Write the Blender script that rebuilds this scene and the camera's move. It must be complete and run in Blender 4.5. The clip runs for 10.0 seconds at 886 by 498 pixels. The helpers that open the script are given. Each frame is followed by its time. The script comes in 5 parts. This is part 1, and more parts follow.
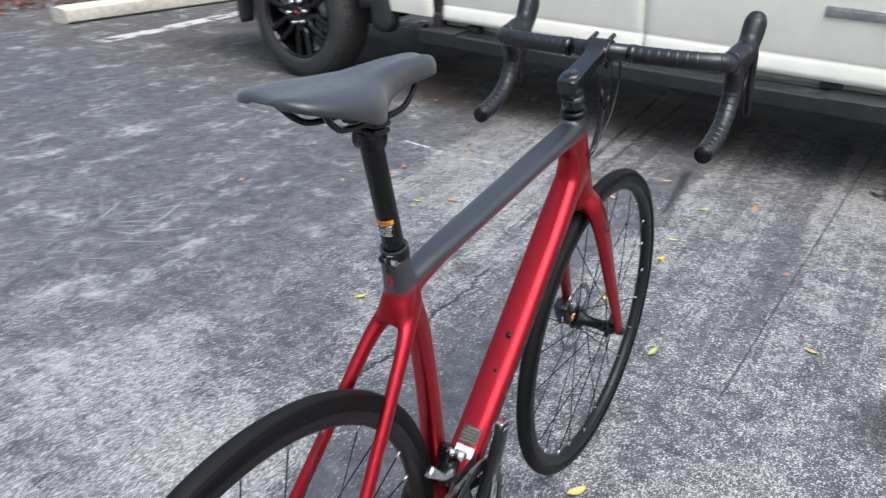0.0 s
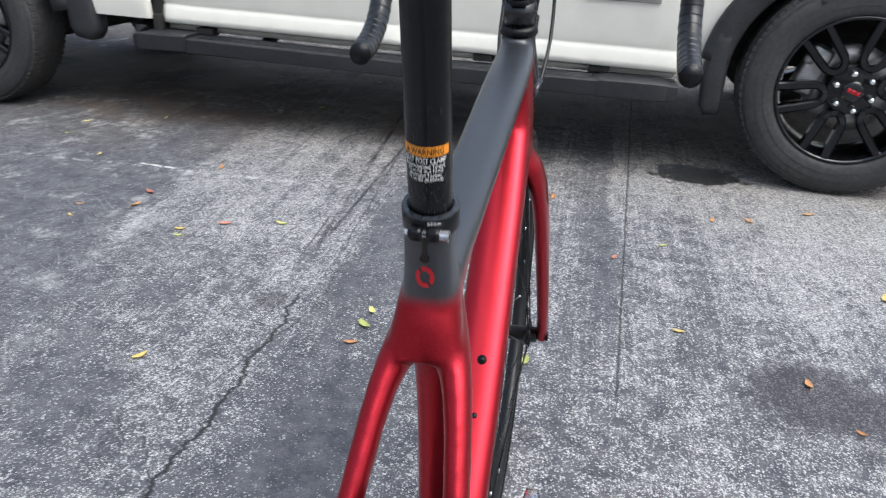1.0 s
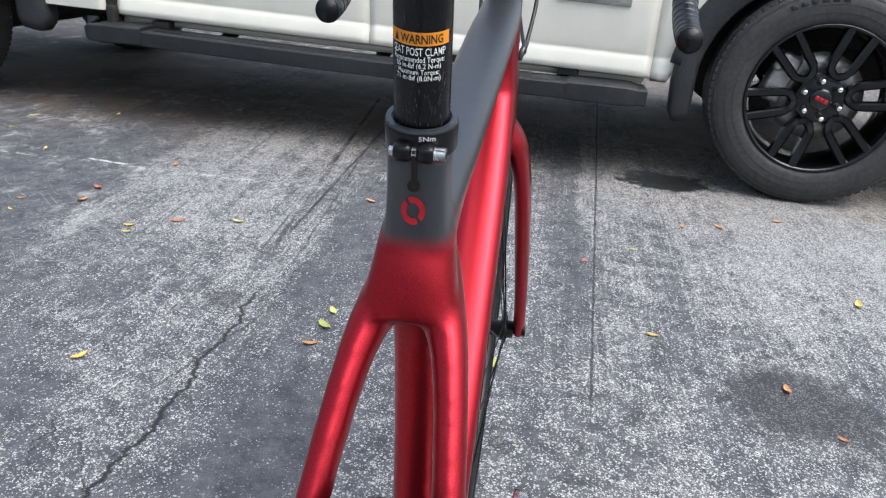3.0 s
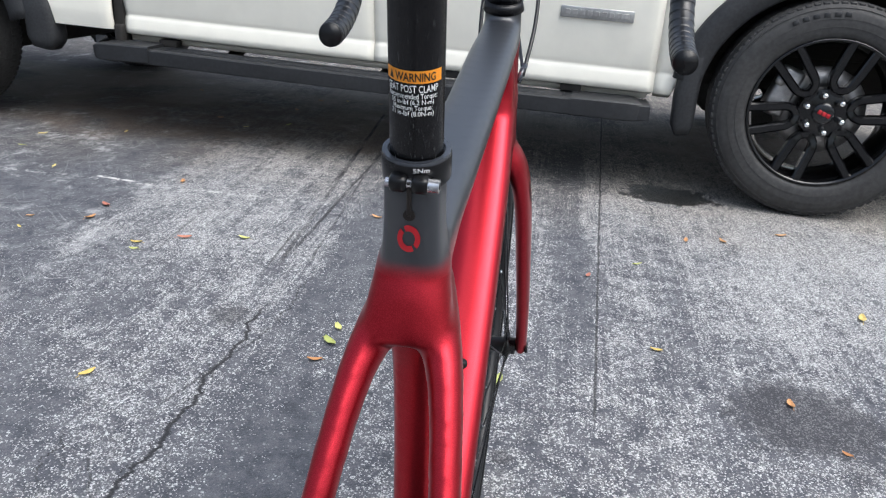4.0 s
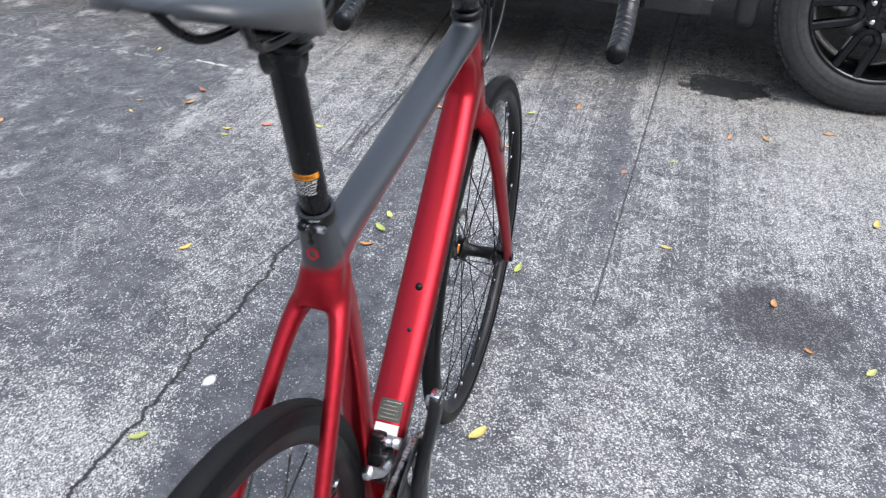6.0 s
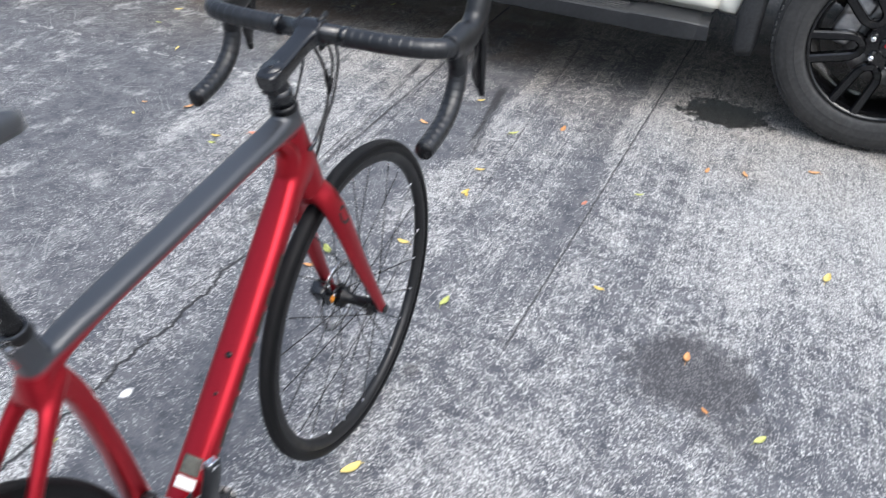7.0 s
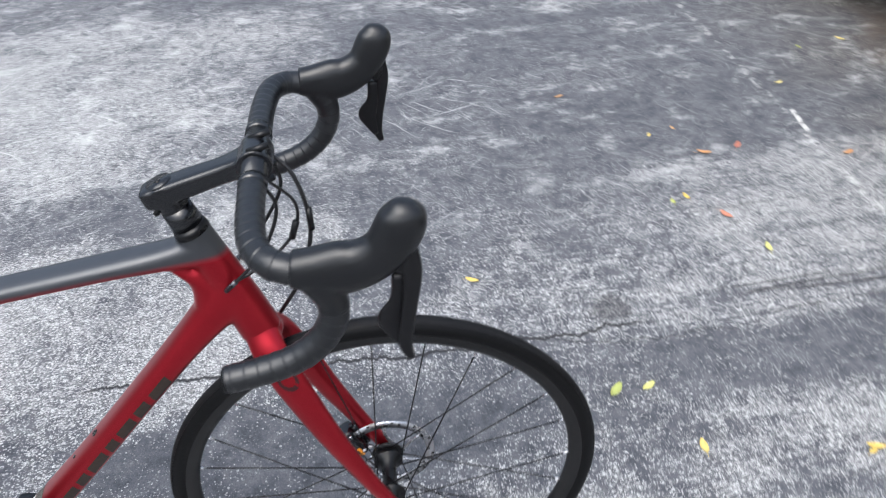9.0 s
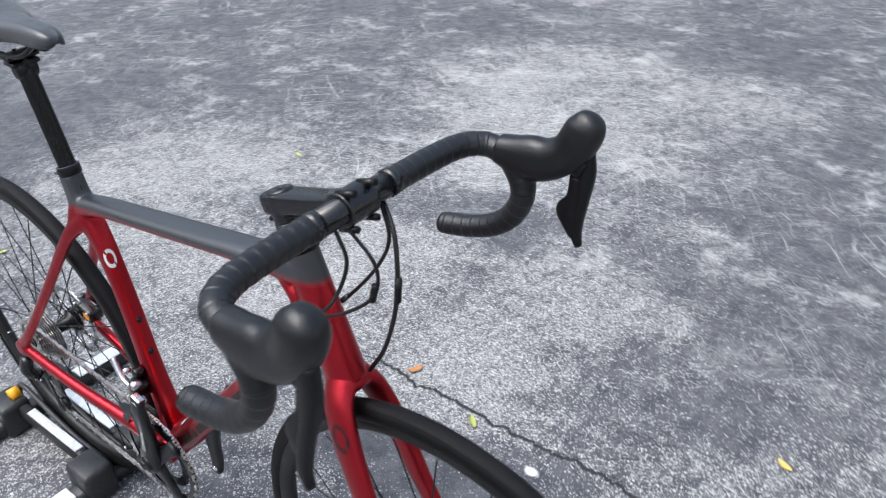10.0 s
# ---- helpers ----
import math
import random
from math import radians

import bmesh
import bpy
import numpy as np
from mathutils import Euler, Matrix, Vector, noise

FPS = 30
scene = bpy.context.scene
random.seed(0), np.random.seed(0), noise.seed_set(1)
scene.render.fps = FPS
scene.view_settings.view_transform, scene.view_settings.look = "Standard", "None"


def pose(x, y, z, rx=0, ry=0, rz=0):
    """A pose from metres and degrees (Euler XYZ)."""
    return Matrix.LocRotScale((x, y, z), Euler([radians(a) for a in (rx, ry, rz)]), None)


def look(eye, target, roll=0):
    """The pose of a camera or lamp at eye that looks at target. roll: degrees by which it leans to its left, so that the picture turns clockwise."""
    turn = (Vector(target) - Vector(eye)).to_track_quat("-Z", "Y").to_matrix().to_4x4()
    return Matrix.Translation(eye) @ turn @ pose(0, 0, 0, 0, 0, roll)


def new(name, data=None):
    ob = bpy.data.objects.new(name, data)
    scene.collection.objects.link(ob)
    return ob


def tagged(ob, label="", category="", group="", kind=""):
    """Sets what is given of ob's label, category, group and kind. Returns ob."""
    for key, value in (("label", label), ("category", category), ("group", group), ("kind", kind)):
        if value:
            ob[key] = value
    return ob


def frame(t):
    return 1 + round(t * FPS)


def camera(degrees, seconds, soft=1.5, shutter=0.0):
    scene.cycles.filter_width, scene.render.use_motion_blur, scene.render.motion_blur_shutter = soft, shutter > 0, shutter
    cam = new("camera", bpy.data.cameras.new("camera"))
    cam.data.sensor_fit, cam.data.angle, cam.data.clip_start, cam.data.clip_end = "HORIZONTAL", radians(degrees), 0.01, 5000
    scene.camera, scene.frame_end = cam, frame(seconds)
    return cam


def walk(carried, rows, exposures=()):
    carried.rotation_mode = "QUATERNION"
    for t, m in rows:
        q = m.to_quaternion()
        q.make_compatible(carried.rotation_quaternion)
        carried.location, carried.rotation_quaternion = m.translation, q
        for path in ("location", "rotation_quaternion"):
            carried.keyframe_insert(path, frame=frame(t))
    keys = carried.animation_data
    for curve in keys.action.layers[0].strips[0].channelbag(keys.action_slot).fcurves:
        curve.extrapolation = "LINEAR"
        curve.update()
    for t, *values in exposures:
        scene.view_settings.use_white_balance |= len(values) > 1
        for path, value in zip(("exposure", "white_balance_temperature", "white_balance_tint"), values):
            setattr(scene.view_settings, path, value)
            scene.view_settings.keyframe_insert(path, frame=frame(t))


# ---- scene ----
cam = camera(59.3, 10.0, 1.2, 0.3)
PATH = [
    (0, (-0.398, -0.512, 1.252), (1.104, 0.46, 0.356), -0.2),
    (0.3, (-0.298, -0.325, 1.171), (1.339, 0.409, 0.288), 1.0),
    (0.5, (-0.231, -0.211, 1.117), (1.47, 0.384, 0.25), 1.2),
    (1, (-0.154, -0.085, 0.997), (1.649, 0.23, 0.192), 2.1),
    (1.5, (-0.113, -0.058, 0.921), (1.718, 0.15, 0.143), 3.7),
    (2, (-0.087, -0.057, 0.914), (1.744, 0.145, 0.136), 4.2),
    (3.5, (-0.084, -0.061, 0.921), (1.755, 0.168, 0.17), 3.8),
    (4, (-0.095, -0.065, 0.929), (1.751, 0.172, 0.195), 3.6),
    (4.5, (-0.112, -0.062, 0.939), (1.735, 0.182, 0.21), 3.5),
    (5, (-0.139, -0.06, 0.946), (1.704, 0.208, 0.218), 3.6),
    (5.5, (-0.211, -0.106, 1.009), (1.578, 0.187, 0.164), 4.6),
    (5.7, (-0.271, -0.159, 1.077), (1.441, 0.16, 0.094), 4.3),
    (6.8, (-0.203, -0.587, 1.357), (1.309, 0.033, 0.204), 0.9),
    (7, (-0.111, -0.643, 1.377), (1.403, -0.026, 0.227), 2.0),
    (7.5, (0.209, -0.807, 1.411), (1.678, -0.087, 0.26), 2.5),
    (7.7, (0.296, -0.862, 1.401), (1.611, 0.098, 0.240), 0.7),
    (8, (0.445, -0.936, 1.388), (1.392, 0.353, 0.187), -2.3),
    (8.3, (0.590, -0.960, 1.385), (1.212, 0.512, 0.182), -3.6),
    (8.5, (0.712, -0.944, 1.38), (1.144, 0.573, 0.151), -4.3),
    (9, (1.032, -0.806, 1.402), (1.184, 0.784, 0.198), -3.3),
    (9.5, (1.289, -0.715, 1.363), (0.738, 0.857, 0.256), -3.2),
    (9.7, (1.355, -0.657, 1.360), (0.551, 0.824, 0.282), -2.6),
    (10, (1.416, -0.513, 1.350), (0.377, 0.821, 0.283), -1.8),
]
walk(cam, [(t, look(eye, target, roll)) for t, eye, target, roll in PATH], [(0.0, 0.46, 6150, 8.0), (5.6, 0.52, 6150, 8.0), (7.0, 0.70, 6150, 8.0), (7.8, 0.70, 6150, 8.0), (9.0, 0.60, 6150, 8.0), (10.0, 0.50, 6150, 8.0)])

# ---- world and light: bright overcast sky ----
world = bpy.data.worlds.new("overcast")
scene.world = world
world.use_nodes = True
wn = world.node_tree
sky = wn.nodes.new("ShaderNodeTexSky")
sky.sky_type, sky.sun_disc = "NISHITA", False
sky.sun_elevation, sky.sun_rotation = radians(58), radians(200)
sky.air_density, sky.dust_density = 1.0, 4.0
soften = wn.nodes.new("ShaderNodeHueSaturation")
soften.inputs["Saturation"].default_value = 0.62
wn.links.new(sky.outputs[0], soften.inputs["Color"])
up = wn.nodes.new("ShaderNodeSeparateXYZ")
wn.links.new(wn.nodes.new("ShaderNodeTexCoord").outputs["Generated"], up.inputs[0])
rise = wn.nodes.new("ShaderNodeMapRange")
wn.links.new(up.outputs["Z"], rise.inputs[0])
for k, value in ((1, 0.0), (2, 1.0), (3, 0.62), (4, 1.75)):
    rise.inputs[k].default_value = value
cloud_sky = wn.nodes.new("ShaderNodeVectorMath")
cloud_sky.operation = "SCALE"
wn.links.new(soften.outputs[0], cloud_sky.inputs[0])
wn.links.new(rise.outputs[0], cloud_sky.inputs["Scale"])
wn.links.new(cloud_sky.outputs[0], wn.nodes["Background"].inputs[0])
wn.nodes["Background"].inputs[1].default_value = 0.15
sun = new("sun", bpy.data.lights.new("sun", "SUN"))
sun.data.energy, sun.data.angle, sun.data.color = 1.3, radians(50), (1.0, 0.97, 0.93)
sun.matrix_world = look((-3.5, -2.2, 7.5), (0, 0, 0))


# ---- small tools ----
def part(name, bm, material, parent, label="", smooth=True):
    """Link a bmesh as one mesh object under a thing or a part."""
    me = bpy.data.meshes.new(name)
    bmesh.ops.recalc_face_normals(bm, faces=bm.faces)
    bm.to_mesh(me)
    bm.free()
    for m in material if isinstance(material, (list, tuple)) else [material]:
        me.materials.append(m)
    if smooth:
        me.shade_smooth()
    ob = new(name, me)
    if parent is not None:
        ob.parent = parent
    if label:
        ob["label"] = label
    return ob


def thing(name, label, category, group="", kind="", at=None):
    ob = tagged(new(name), label, category, group, kind)
    ob.empty_display_size = 0.1
    if at is not None:
        ob.matrix_basis = at
    return ob


def sharp(ob, deg=35):
    ob.data.set_sharp_from_angle(angle=radians(deg))
    return ob


def fine(pts, k=6):
    """Catmull-Rom through rows of numbers, k steps a span."""
    p = [np.array(a, float) for a in pts]
    p = [2 * p[0] - p[1]] + p + [2 * p[-1] - p[-2]]
    out = []
    for i in range(1, len(p) - 2):
        for j in range(k):
            s = j / k
            out.append(0.5 * (2 * p[i] + (p[i + 1] - p[i - 1]) * s + (2 * p[i - 1] - 5 * p[i] + 4 * p[i + 1] - p[i + 2]) * s * s
                              + (3 * p[i] - p[i - 1] - 3 * p[i + 1] + p[i + 2]) * s ** 3))
    return out + [p[-2]]


def sweep(bm, rows, n=16, side=(0, 1, 0), k=6, power=2.0, closed=True, mat=0):
    """Tube through rows (x, y, z, a, b): a half width along side, b half depth across it; power above 2 squares it off."""
    rows = fine(rows, k) if k > 1 else [np.array(r, float) for r in rows]
    rings = []
    for i, r in enumerate(rows):
        d = Vector(rows[min(i + 1, len(rows) - 1)][:3] - rows[max(i - 1, 0)][:3]).normalized()
        s = Vector(side)
        s = (s - d * s.dot(d)).normalized()
        u = d.cross(s)
        c = Vector(r[:3])
        ring = []
        for j in range(n):
            a = 2 * math.pi * j / n
            ca, sa = math.cos(a), math.sin(a)
            ring.append(bm.verts.new(c + s * (r[3] * math.copysign(abs(ca) ** (2 / power), ca)) + u * (r[4] * math.copysign(abs(sa) ** (2 / power), sa))))
        rings.append(ring)
    for p, q in zip(rings, rings[1:]):
        for j in range(n):
            bm.faces.new((p[j], p[(j + 1) % n], q[(j + 1) % n], q[j])).material_index = mat
    if closed:
        bm.faces.new(rings[0][::-1]).material_index = mat
        bm.faces.new(rings[-1]).material_index = mat
    return rings


def tube(bm, pts, r, n=8, k=6, mat=0):
    d = Vector(pts[-1]) - Vector(pts[0])
    side = (0, 1, 0) if abs(d.y) < 0.8 * d.length else (0, 0, 1)
    return sweep(bm, [(*p, r, r) for p in pts], n, side, k, mat=mat)


def lathe(bm, profile, n=48, axis="Y", close=True, mat=0, centre=(0, 0, 0)):
    """Turn (radius, along) pairs about an axis through centre."""
    rings = []
    for i in range(n):
        a = 2 * math.pi * i / n
        c, s = math.cos(a), math.sin(a)
        ring = []
        for r, h in profile:
            v = {"Y": (r * c, h, r * s), "Z": (r * c, r * s, h), "X": (h, r * c, r * s)}[axis]
            ring.append(bm.verts.new(Vector(v) + Vector(centre)))
        rings.append(ring)
    m = len(profile)
    for i in range(n):
        p, q = rings[i], rings[(i + 1) % n]
        for j in range(m if close else m - 1):
            bm.faces.new((p[j], p[(j + 1) % m], q[(j + 1) % m], q[j])).material_index = mat


def cyl(bm, a, b, r, n=16, r2=None, mat=0):
    a, b = Vector(a), Vector(b)
    d = (b - a).normalized()
    s = d.orthogonal().normalized()
    u = d.cross(s)
    rings = [[bm.verts.new(p + (s * math.cos(2 * math.pi * j / n) + u * math.sin(2 * math.pi * j / n)) * q) for j in range(n)] for p, q in ((a, r), (b, r if r2 is None else r2))]
    for j in range(n):
        bm.faces.new((rings[0][j], rings[0][(j + 1) % n], rings[1][(j + 1) % n], rings[1][j])).material_index = mat
    bm.faces.new(rings[0][::-1]).material_index = mat
    bm.faces.new(rings[1]).material_index = mat


def block(bm, m, size, bevel=0.0, seg=2, mat=0):
    """A bevelled box of that size at the pose m."""
    tmp = bmesh.new()
    bmesh.ops.create_cube(tmp, size=1.0, matrix=Matrix.Diagonal((*size, 1)))
    if bevel:
        bmesh.ops.bevel(tmp, geom=tmp.edges[:], offset=bevel, segments=seg, profile=0.5, affect="EDGES")
    add(bm, tmp, m, mat)


def add(bm, tmp, m=Matrix(), mat=0):
    made = {v: bm.verts.new(m @ v.co) for v in tmp.verts}
    for f in tmp.faces:
        bm.faces.new([made[v] for v in f.verts]).material_index = mat
    tmp.free()


def melt(ob, voxel, rounds, factor=0.5):
    """Fuse overlapping tubes into one smooth moulded shell."""
    re = ob.modifiers.new("fuse", "REMESH")
    re.mode, re.voxel_size, re.use_smooth_shade = "VOXEL", voxel, True
    sm = ob.modifiers.new("fair", "SMOOTH")
    sm.factor, sm.iterations = factor, rounds
    return ob


# ---- materials ----
class Nodes:
    """Short hand for shader nodes."""

    def __init__(self, name):
        self.mat = bpy.data.materials.new(name)
        self.mat.use_nodes = True
        self.t = self.mat.node_tree
        self.bsdf = self.t.nodes["Principled BSDF"]
        self.co = self.t.nodes.new("ShaderNodeTexCoord").outputs["Object"]

    def put(self, socket, value):
        if isinstance(value, bpy.types.NodeSocket):
            self.t.links.new(value, socket)
        elif socket.type == "RGBA" and isinstance(value, (tuple, list)) and len(value) == 3:
            socket.default_value = (*value, 1)
        else:
            socket.default_value = value

    def op(self, kind, a, b=0.0, c=0.0, clamp=False):
        n = self.t.nodes.new("ShaderNodeMath")
        n.operation, n.use_clamp = kind, clamp
        for s, v in zip(n.inputs, (a, b, c)):
            self.put(s, v)
        return n.outputs[0]

    def ramp(self, v, lo, hi, a=0.0, b=1.0, kind="SMOOTHSTEP"):
        n = self.t.nodes.new("ShaderNodeMapRange")
        n.interpolation_type = kind
        for s, w in zip(n.inputs, (v, lo, hi, a, b)):
            self.put(s, w)
        return n.outputs[0]

    def mix(self, f, a, b, blend="MIX"):
        n = self.t.nodes.new("ShaderNodeMix")
        n.data_type, n.blend_type = "RGBA", blend
        for s, w in zip((n.inputs[0], n.inputs[6], n.inputs[7]), (f, a, b)):
            self.put(s, w)
        return n.outputs[2]

    def scaled(self, v, scale, shift=(0, 0, 0)):
        n = self.t.nodes.new("ShaderNodeMapping")
        self.put(n.inputs[0], v)
        n.inputs["Scale"].default_value, n.inputs["Location"].default_value = scale, shift
        return n.outputs[0]

    def noise(self, v, scale, detail=3.0, rough=0.55, out=0):
        n = self.t.nodes.new("ShaderNodeTexNoise")
        self.put(n.inputs["Vector"], v)
        n.inputs["Scale"].default_value, n.inputs["Detail"].default_value, n.inputs["Roughness"].default_value = scale, detail, rough
        return n.outputs[out]

    def split(self, v):
        n = self.t.nodes.new("ShaderNodeSeparateXYZ")
        self.put(n.inputs[0], v)
        return n.outputs

    def join(self, x, y, z=0.0):
        n = self.t.nodes.new("ShaderNodeCombineXYZ")
        for s, v in zip(n.inputs, (x, y, z)):
            self.put(s, v)
        return n.outputs[0]

    def bump(self, h, strength=0.3, dist=0.002):
        n = self.t.nodes.new("ShaderNodeBump")
        n.inputs["Strength"].default_value, n.inputs["Distance"].default_value = strength, dist
        self.put(n.inputs["Height"], h)
        self.put(self.bsdf.inputs["Normal"], n.outputs[0])

    def set(self, **kw):
        names = {"color": "Base Color", "rough": "Roughness", "metal": "Metallic", "coat": "Coat Weight", "coat_rough": "Coat Roughness", "spec": "Specular IOR Level",
                 "sheen": "Sheen Weight"}
        for key, value in kw.items():
            self.put(self.bsdf.inputs[names[key]], value)
        return self.mat


def plain(name, color, rough=0.5, metal=0.0, vary=0.12, scale=60.0, bump=0.0, coat=0.0, grime=0.0, spec=0.5, sheen=0.0):
    """A surface of one paint or stuff, with grain and slight wear at two scales."""
    n = Nodes(name)
    fine_n, big_n = n.noise(n.co, scale, 4), n.noise(n.co, scale * 0.12, 3)
    f = n.op("MULTIPLY_ADD", fine_n, 0.6, n.op("MULTIPLY", big_n, 0.4))
    dark = tuple(c * (1 - vary * 1.6) for c in color)
    light = tuple(min(1, c * (1 + vary * 1.6)) for c in color)
    col = n.mix(n.ramp(f, 0.3, 0.7), dark, light)
    if grime:
        col = n.mix(n.ramp(n.noise(n.co, 9, 6, 0.7), 0.52, 0.75, 0, grime), col, (0.16, 0.15, 0.135))
    if bump:
        n.bump(f, bump)
    return n.set(color=col, rough=n.ramp(big_n, 0.3, 0.7, rough * 0.85, min(1, rough * 1.15), "LINEAR"), metal=metal, coat=coat, coat_rough=0.06, spec=spec, sheen=sheen)


GREY_PAINT = (0.0145, 0.0170, 0.0225)


def frame_paint():
    """Satin candy red that fades into graphite along the top of the frame."""
    n = Nodes("frame_paint")
    x, y, z = n.split(n.co)
    edge = n.ramp(x, 0.28, 0.39, 0.768, 0.783, "LINEAR")
    edge = n.op("ADD", edge, n.ramp(x, 0.39, 0.69, 0, 0.037, "LINEAR"))
    edge = n.op("ADD", edge, n.ramp(x, 0.69, 0.82, 0, 0.012, "LINEAR"))
    f = n.ramp(n.op("SUBTRACT", z, edge), -0.006, 0.006)
    flake = n.noise(n.co, 1800, 1)
    red = n.mix(n.ramp(flake, 0.35, 0.7), (0.34, 0.008, 0.017), (0.48, 0.016, 0.030))
    col = n.mix(f, red, GREY_PAINT)
    n.bump(n.noise(n.co, 900, 2), 0.02, 0.0003)
    return n.set(color=col, rough=n.ramp(f, 0, 1, 0.32, 0.44, "LINEAR"), metal=n.ramp(f, 0, 1, 0.92, 0.15, "LINEAR"), coat=n.ramp(f, 0, 1, 0.22, 0.68, "LINEAR"), coat_rough=n.ramp(f, 0, 1, 0.27, 0.38, "LINEAR"), spec=0.8)


M_FRAME = frame_paint()
M_CRANK = plain("crank_black", (0.011, 0.012, 0.014), 0.36, 0.2, 0.15, 200)
M_STICKER = plain("dark_sticker", (0.045, 0.044, 0.036), 0.5, 0.0, 0.2, 300)
M_PRINT = plain("pale_print", (0.30, 0.30, 0.26), 0.5, 0.0, 0.1, 200)
M_MARK = plain("dark_marking", (0.013, 0.010, 0.008), 0.45, 0.2, 0.1, 200)
M_MAROON = plain("maroon_marking", (0.055, 0.010, 0.012), 0.42, 0.4, 0.2, 200)
M_FADED = plain("olive_marking", (0.030, 0.019, 0.014), 0.45, 0.2, 0.2, 200)
M_REDMARK = plain("red_marking", (0.42, 0.012, 0.02), 0.45, 0.2, 0.1, 200)
M_BLACK = plain("black_anodised", (0.0045, 0.0045, 0.005), 0.30, 0.0, 0.2, 200, spec=0.32)
M_GLOSS = plain("black_gloss", (0.0040, 0.0046, 0.0060), 0.25, 0.0, 0.2, 120, coat=0.25, spec=0.5)
M_LIP = plain("polished_black", (0.045, 0.050, 0.060), 0.22, 0.3, 0.1, 200, coat=0.4)
M_STEEL = plain("bare_steel", (0.62, 0.62, 0.64), 0.28, 1.0, 0.12, 250)
M_CHROME = plain("bright_chrome", (0.88, 0.88, 0.88), 0.16, 1.0, 0.05, 100)
M_CHAIN = plain("chain_steel", (0.55, 0.53, 0.50), 0.34, 1.0, 0.25, 300)


def tyre_rubber():
    """Black rubber, dusty grey where the tread has run."""
    n = Nodes("tyre_rubber")
    x, y, z = n.split(n.co)
    dust = n.ramp(n.op("ABSOLUTE", y), 0.0115, 0.0060)
    dust = n.op("MULTIPLY", dust, n.ramp(n.noise(n.co, 35, 5, 0.7), 0.3, 0.7, 0.45, 1.0))
    n.bump(n.noise(n.co, 260, 3), 0.25, 0.001)
    return n.set(color=n.mix(dust, (0.0032, 0.0032, 0.0036), (0.0115, 0.0115, 0.0125)), rough=n.ramp(dust, 0, 1, 0.45, 0.8, "LINEAR"), spec=0.16)


M_TYRE = tyre_rubber()
M_RIM = plain("rim_black", (0.005, 0.005, 0.0055), 0.45, 0.1, 0.15, 150)
M_TAPE = plain("bar_tape", (0.0062, 0.0069, 0.0086), 0.35, 0.0, 0.18, 500, 0.3, spec=0.58)
M_HOOD = plain("hood_rubber", (0.0045, 0.0050, 0.0063), 0.35, 0.0, 0.15, 400, 0.2, spec=0.5)
M_LEVER = plain("lever_black", (0.005, 0.005, 0.006), 0.36, 0.1, 0.15, 200, spec=0.35)
M_CABLE = plain("cable_black", (0.005, 0.005, 0.0055), 0.4, 0.0, 0.1, 200)
M_SADDLE = plain("saddle_skin", (0.018, 0.0205, 0.0255), 0.36, 0.0, 0.12, 700, 0.04, spec=0.8, sheen=0.13)
M_WHITE = plain("white_print", (0.78, 0.78, 0.76), 0.5, 0.0, 0.05, 200)
M_ORANGE = plain("orange_print", (0.85, 0.30, 0.015), 0.5, 0.0, 0.05, 200)
M_SILVER = plain("silver_tape", (0.72, 0.73, 0.73), 0.35, 0.55, 0.08, 90, grime=0.2)
M_STAND = plain("stand_black", (0.020, 0.021, 0.023), 0.45, 0.1, 0.2, 120)
M_YELLOW = plain("yellow_knob", (0.80, 0.36, 0.01), 0.4, 0.0, 0.1, 90)


def seatpost_paint():
    n = Nodes("seatpost_black")
    x, y, z = n.split(n.co)
    scuff = n.noise(n.scaled(n.co, (900, 900, 60)), 1.0, 4, 0.7)
    low = n.op("MULTIPLY", n.ramp(z, 0.93, 0.82), n.ramp(scuff, 0.58, 0.70))
    col = n.mix(low, (0.0035, 0.0035, 0.004), (0.09, 0.09, 0.09))
    return n.set(color=col, rough=0.27, metal=0.0, spec=0.32)


M_POST = seatpost_paint()
M_CAR = plain("white_car_paint", (0.82, 0.79, 0.69), 0.42, 0.0, 0.03, 8, coat=0.3)
M_PLASTIC = plain("dark_trim_plastic", (0.026, 0.027, 0.029), 0.55, 0.0, 0.18, 90, 0.15, grime=0.06, spec=0.35)
M_STEP = plain("step_plastic", (0.018, 0.019, 0.021), 0.5, 0.0, 0.18, 60, 0.2, grime=0.05, spec=0.4)
M_CARTYRE = plain("car_tyre_rubber", (0.038, 0.0375, 0.037), 0.62, 0.0, 0.18, 60, 0.2, grime=0.07, spec=0.35)
M_ALLOY = plain("black_alloy", (0.0035, 0.0035, 0.004), 0.15, 0.0, 0.2, 60, coat=0.2, spec=0.4)
M_UNDER = plain("underbody_black", (0.020, 0.018, 0.016), 0.85, 0.0, 0.3, 20)
M_GLASS = plain("tinted_glass", (0.010, 0.012, 0.013), 0.05, 0.0, 0.05, 3)
M_PLATE = plain("dull_chrome", (0.36, 0.36, 0.35), 0.35, 0.75, 0.12, 60, grime=0.2)
M_BRAKE = plain("brake_iron", (0.40, 0.39, 0.38), 0.45, 0.9, 0.2, 40)
M_CONC = plain("cast_concrete", (0.52, 0.49, 0.42), 0.85, 0.0, 0.14, 25, 0.5, grime=0.4)


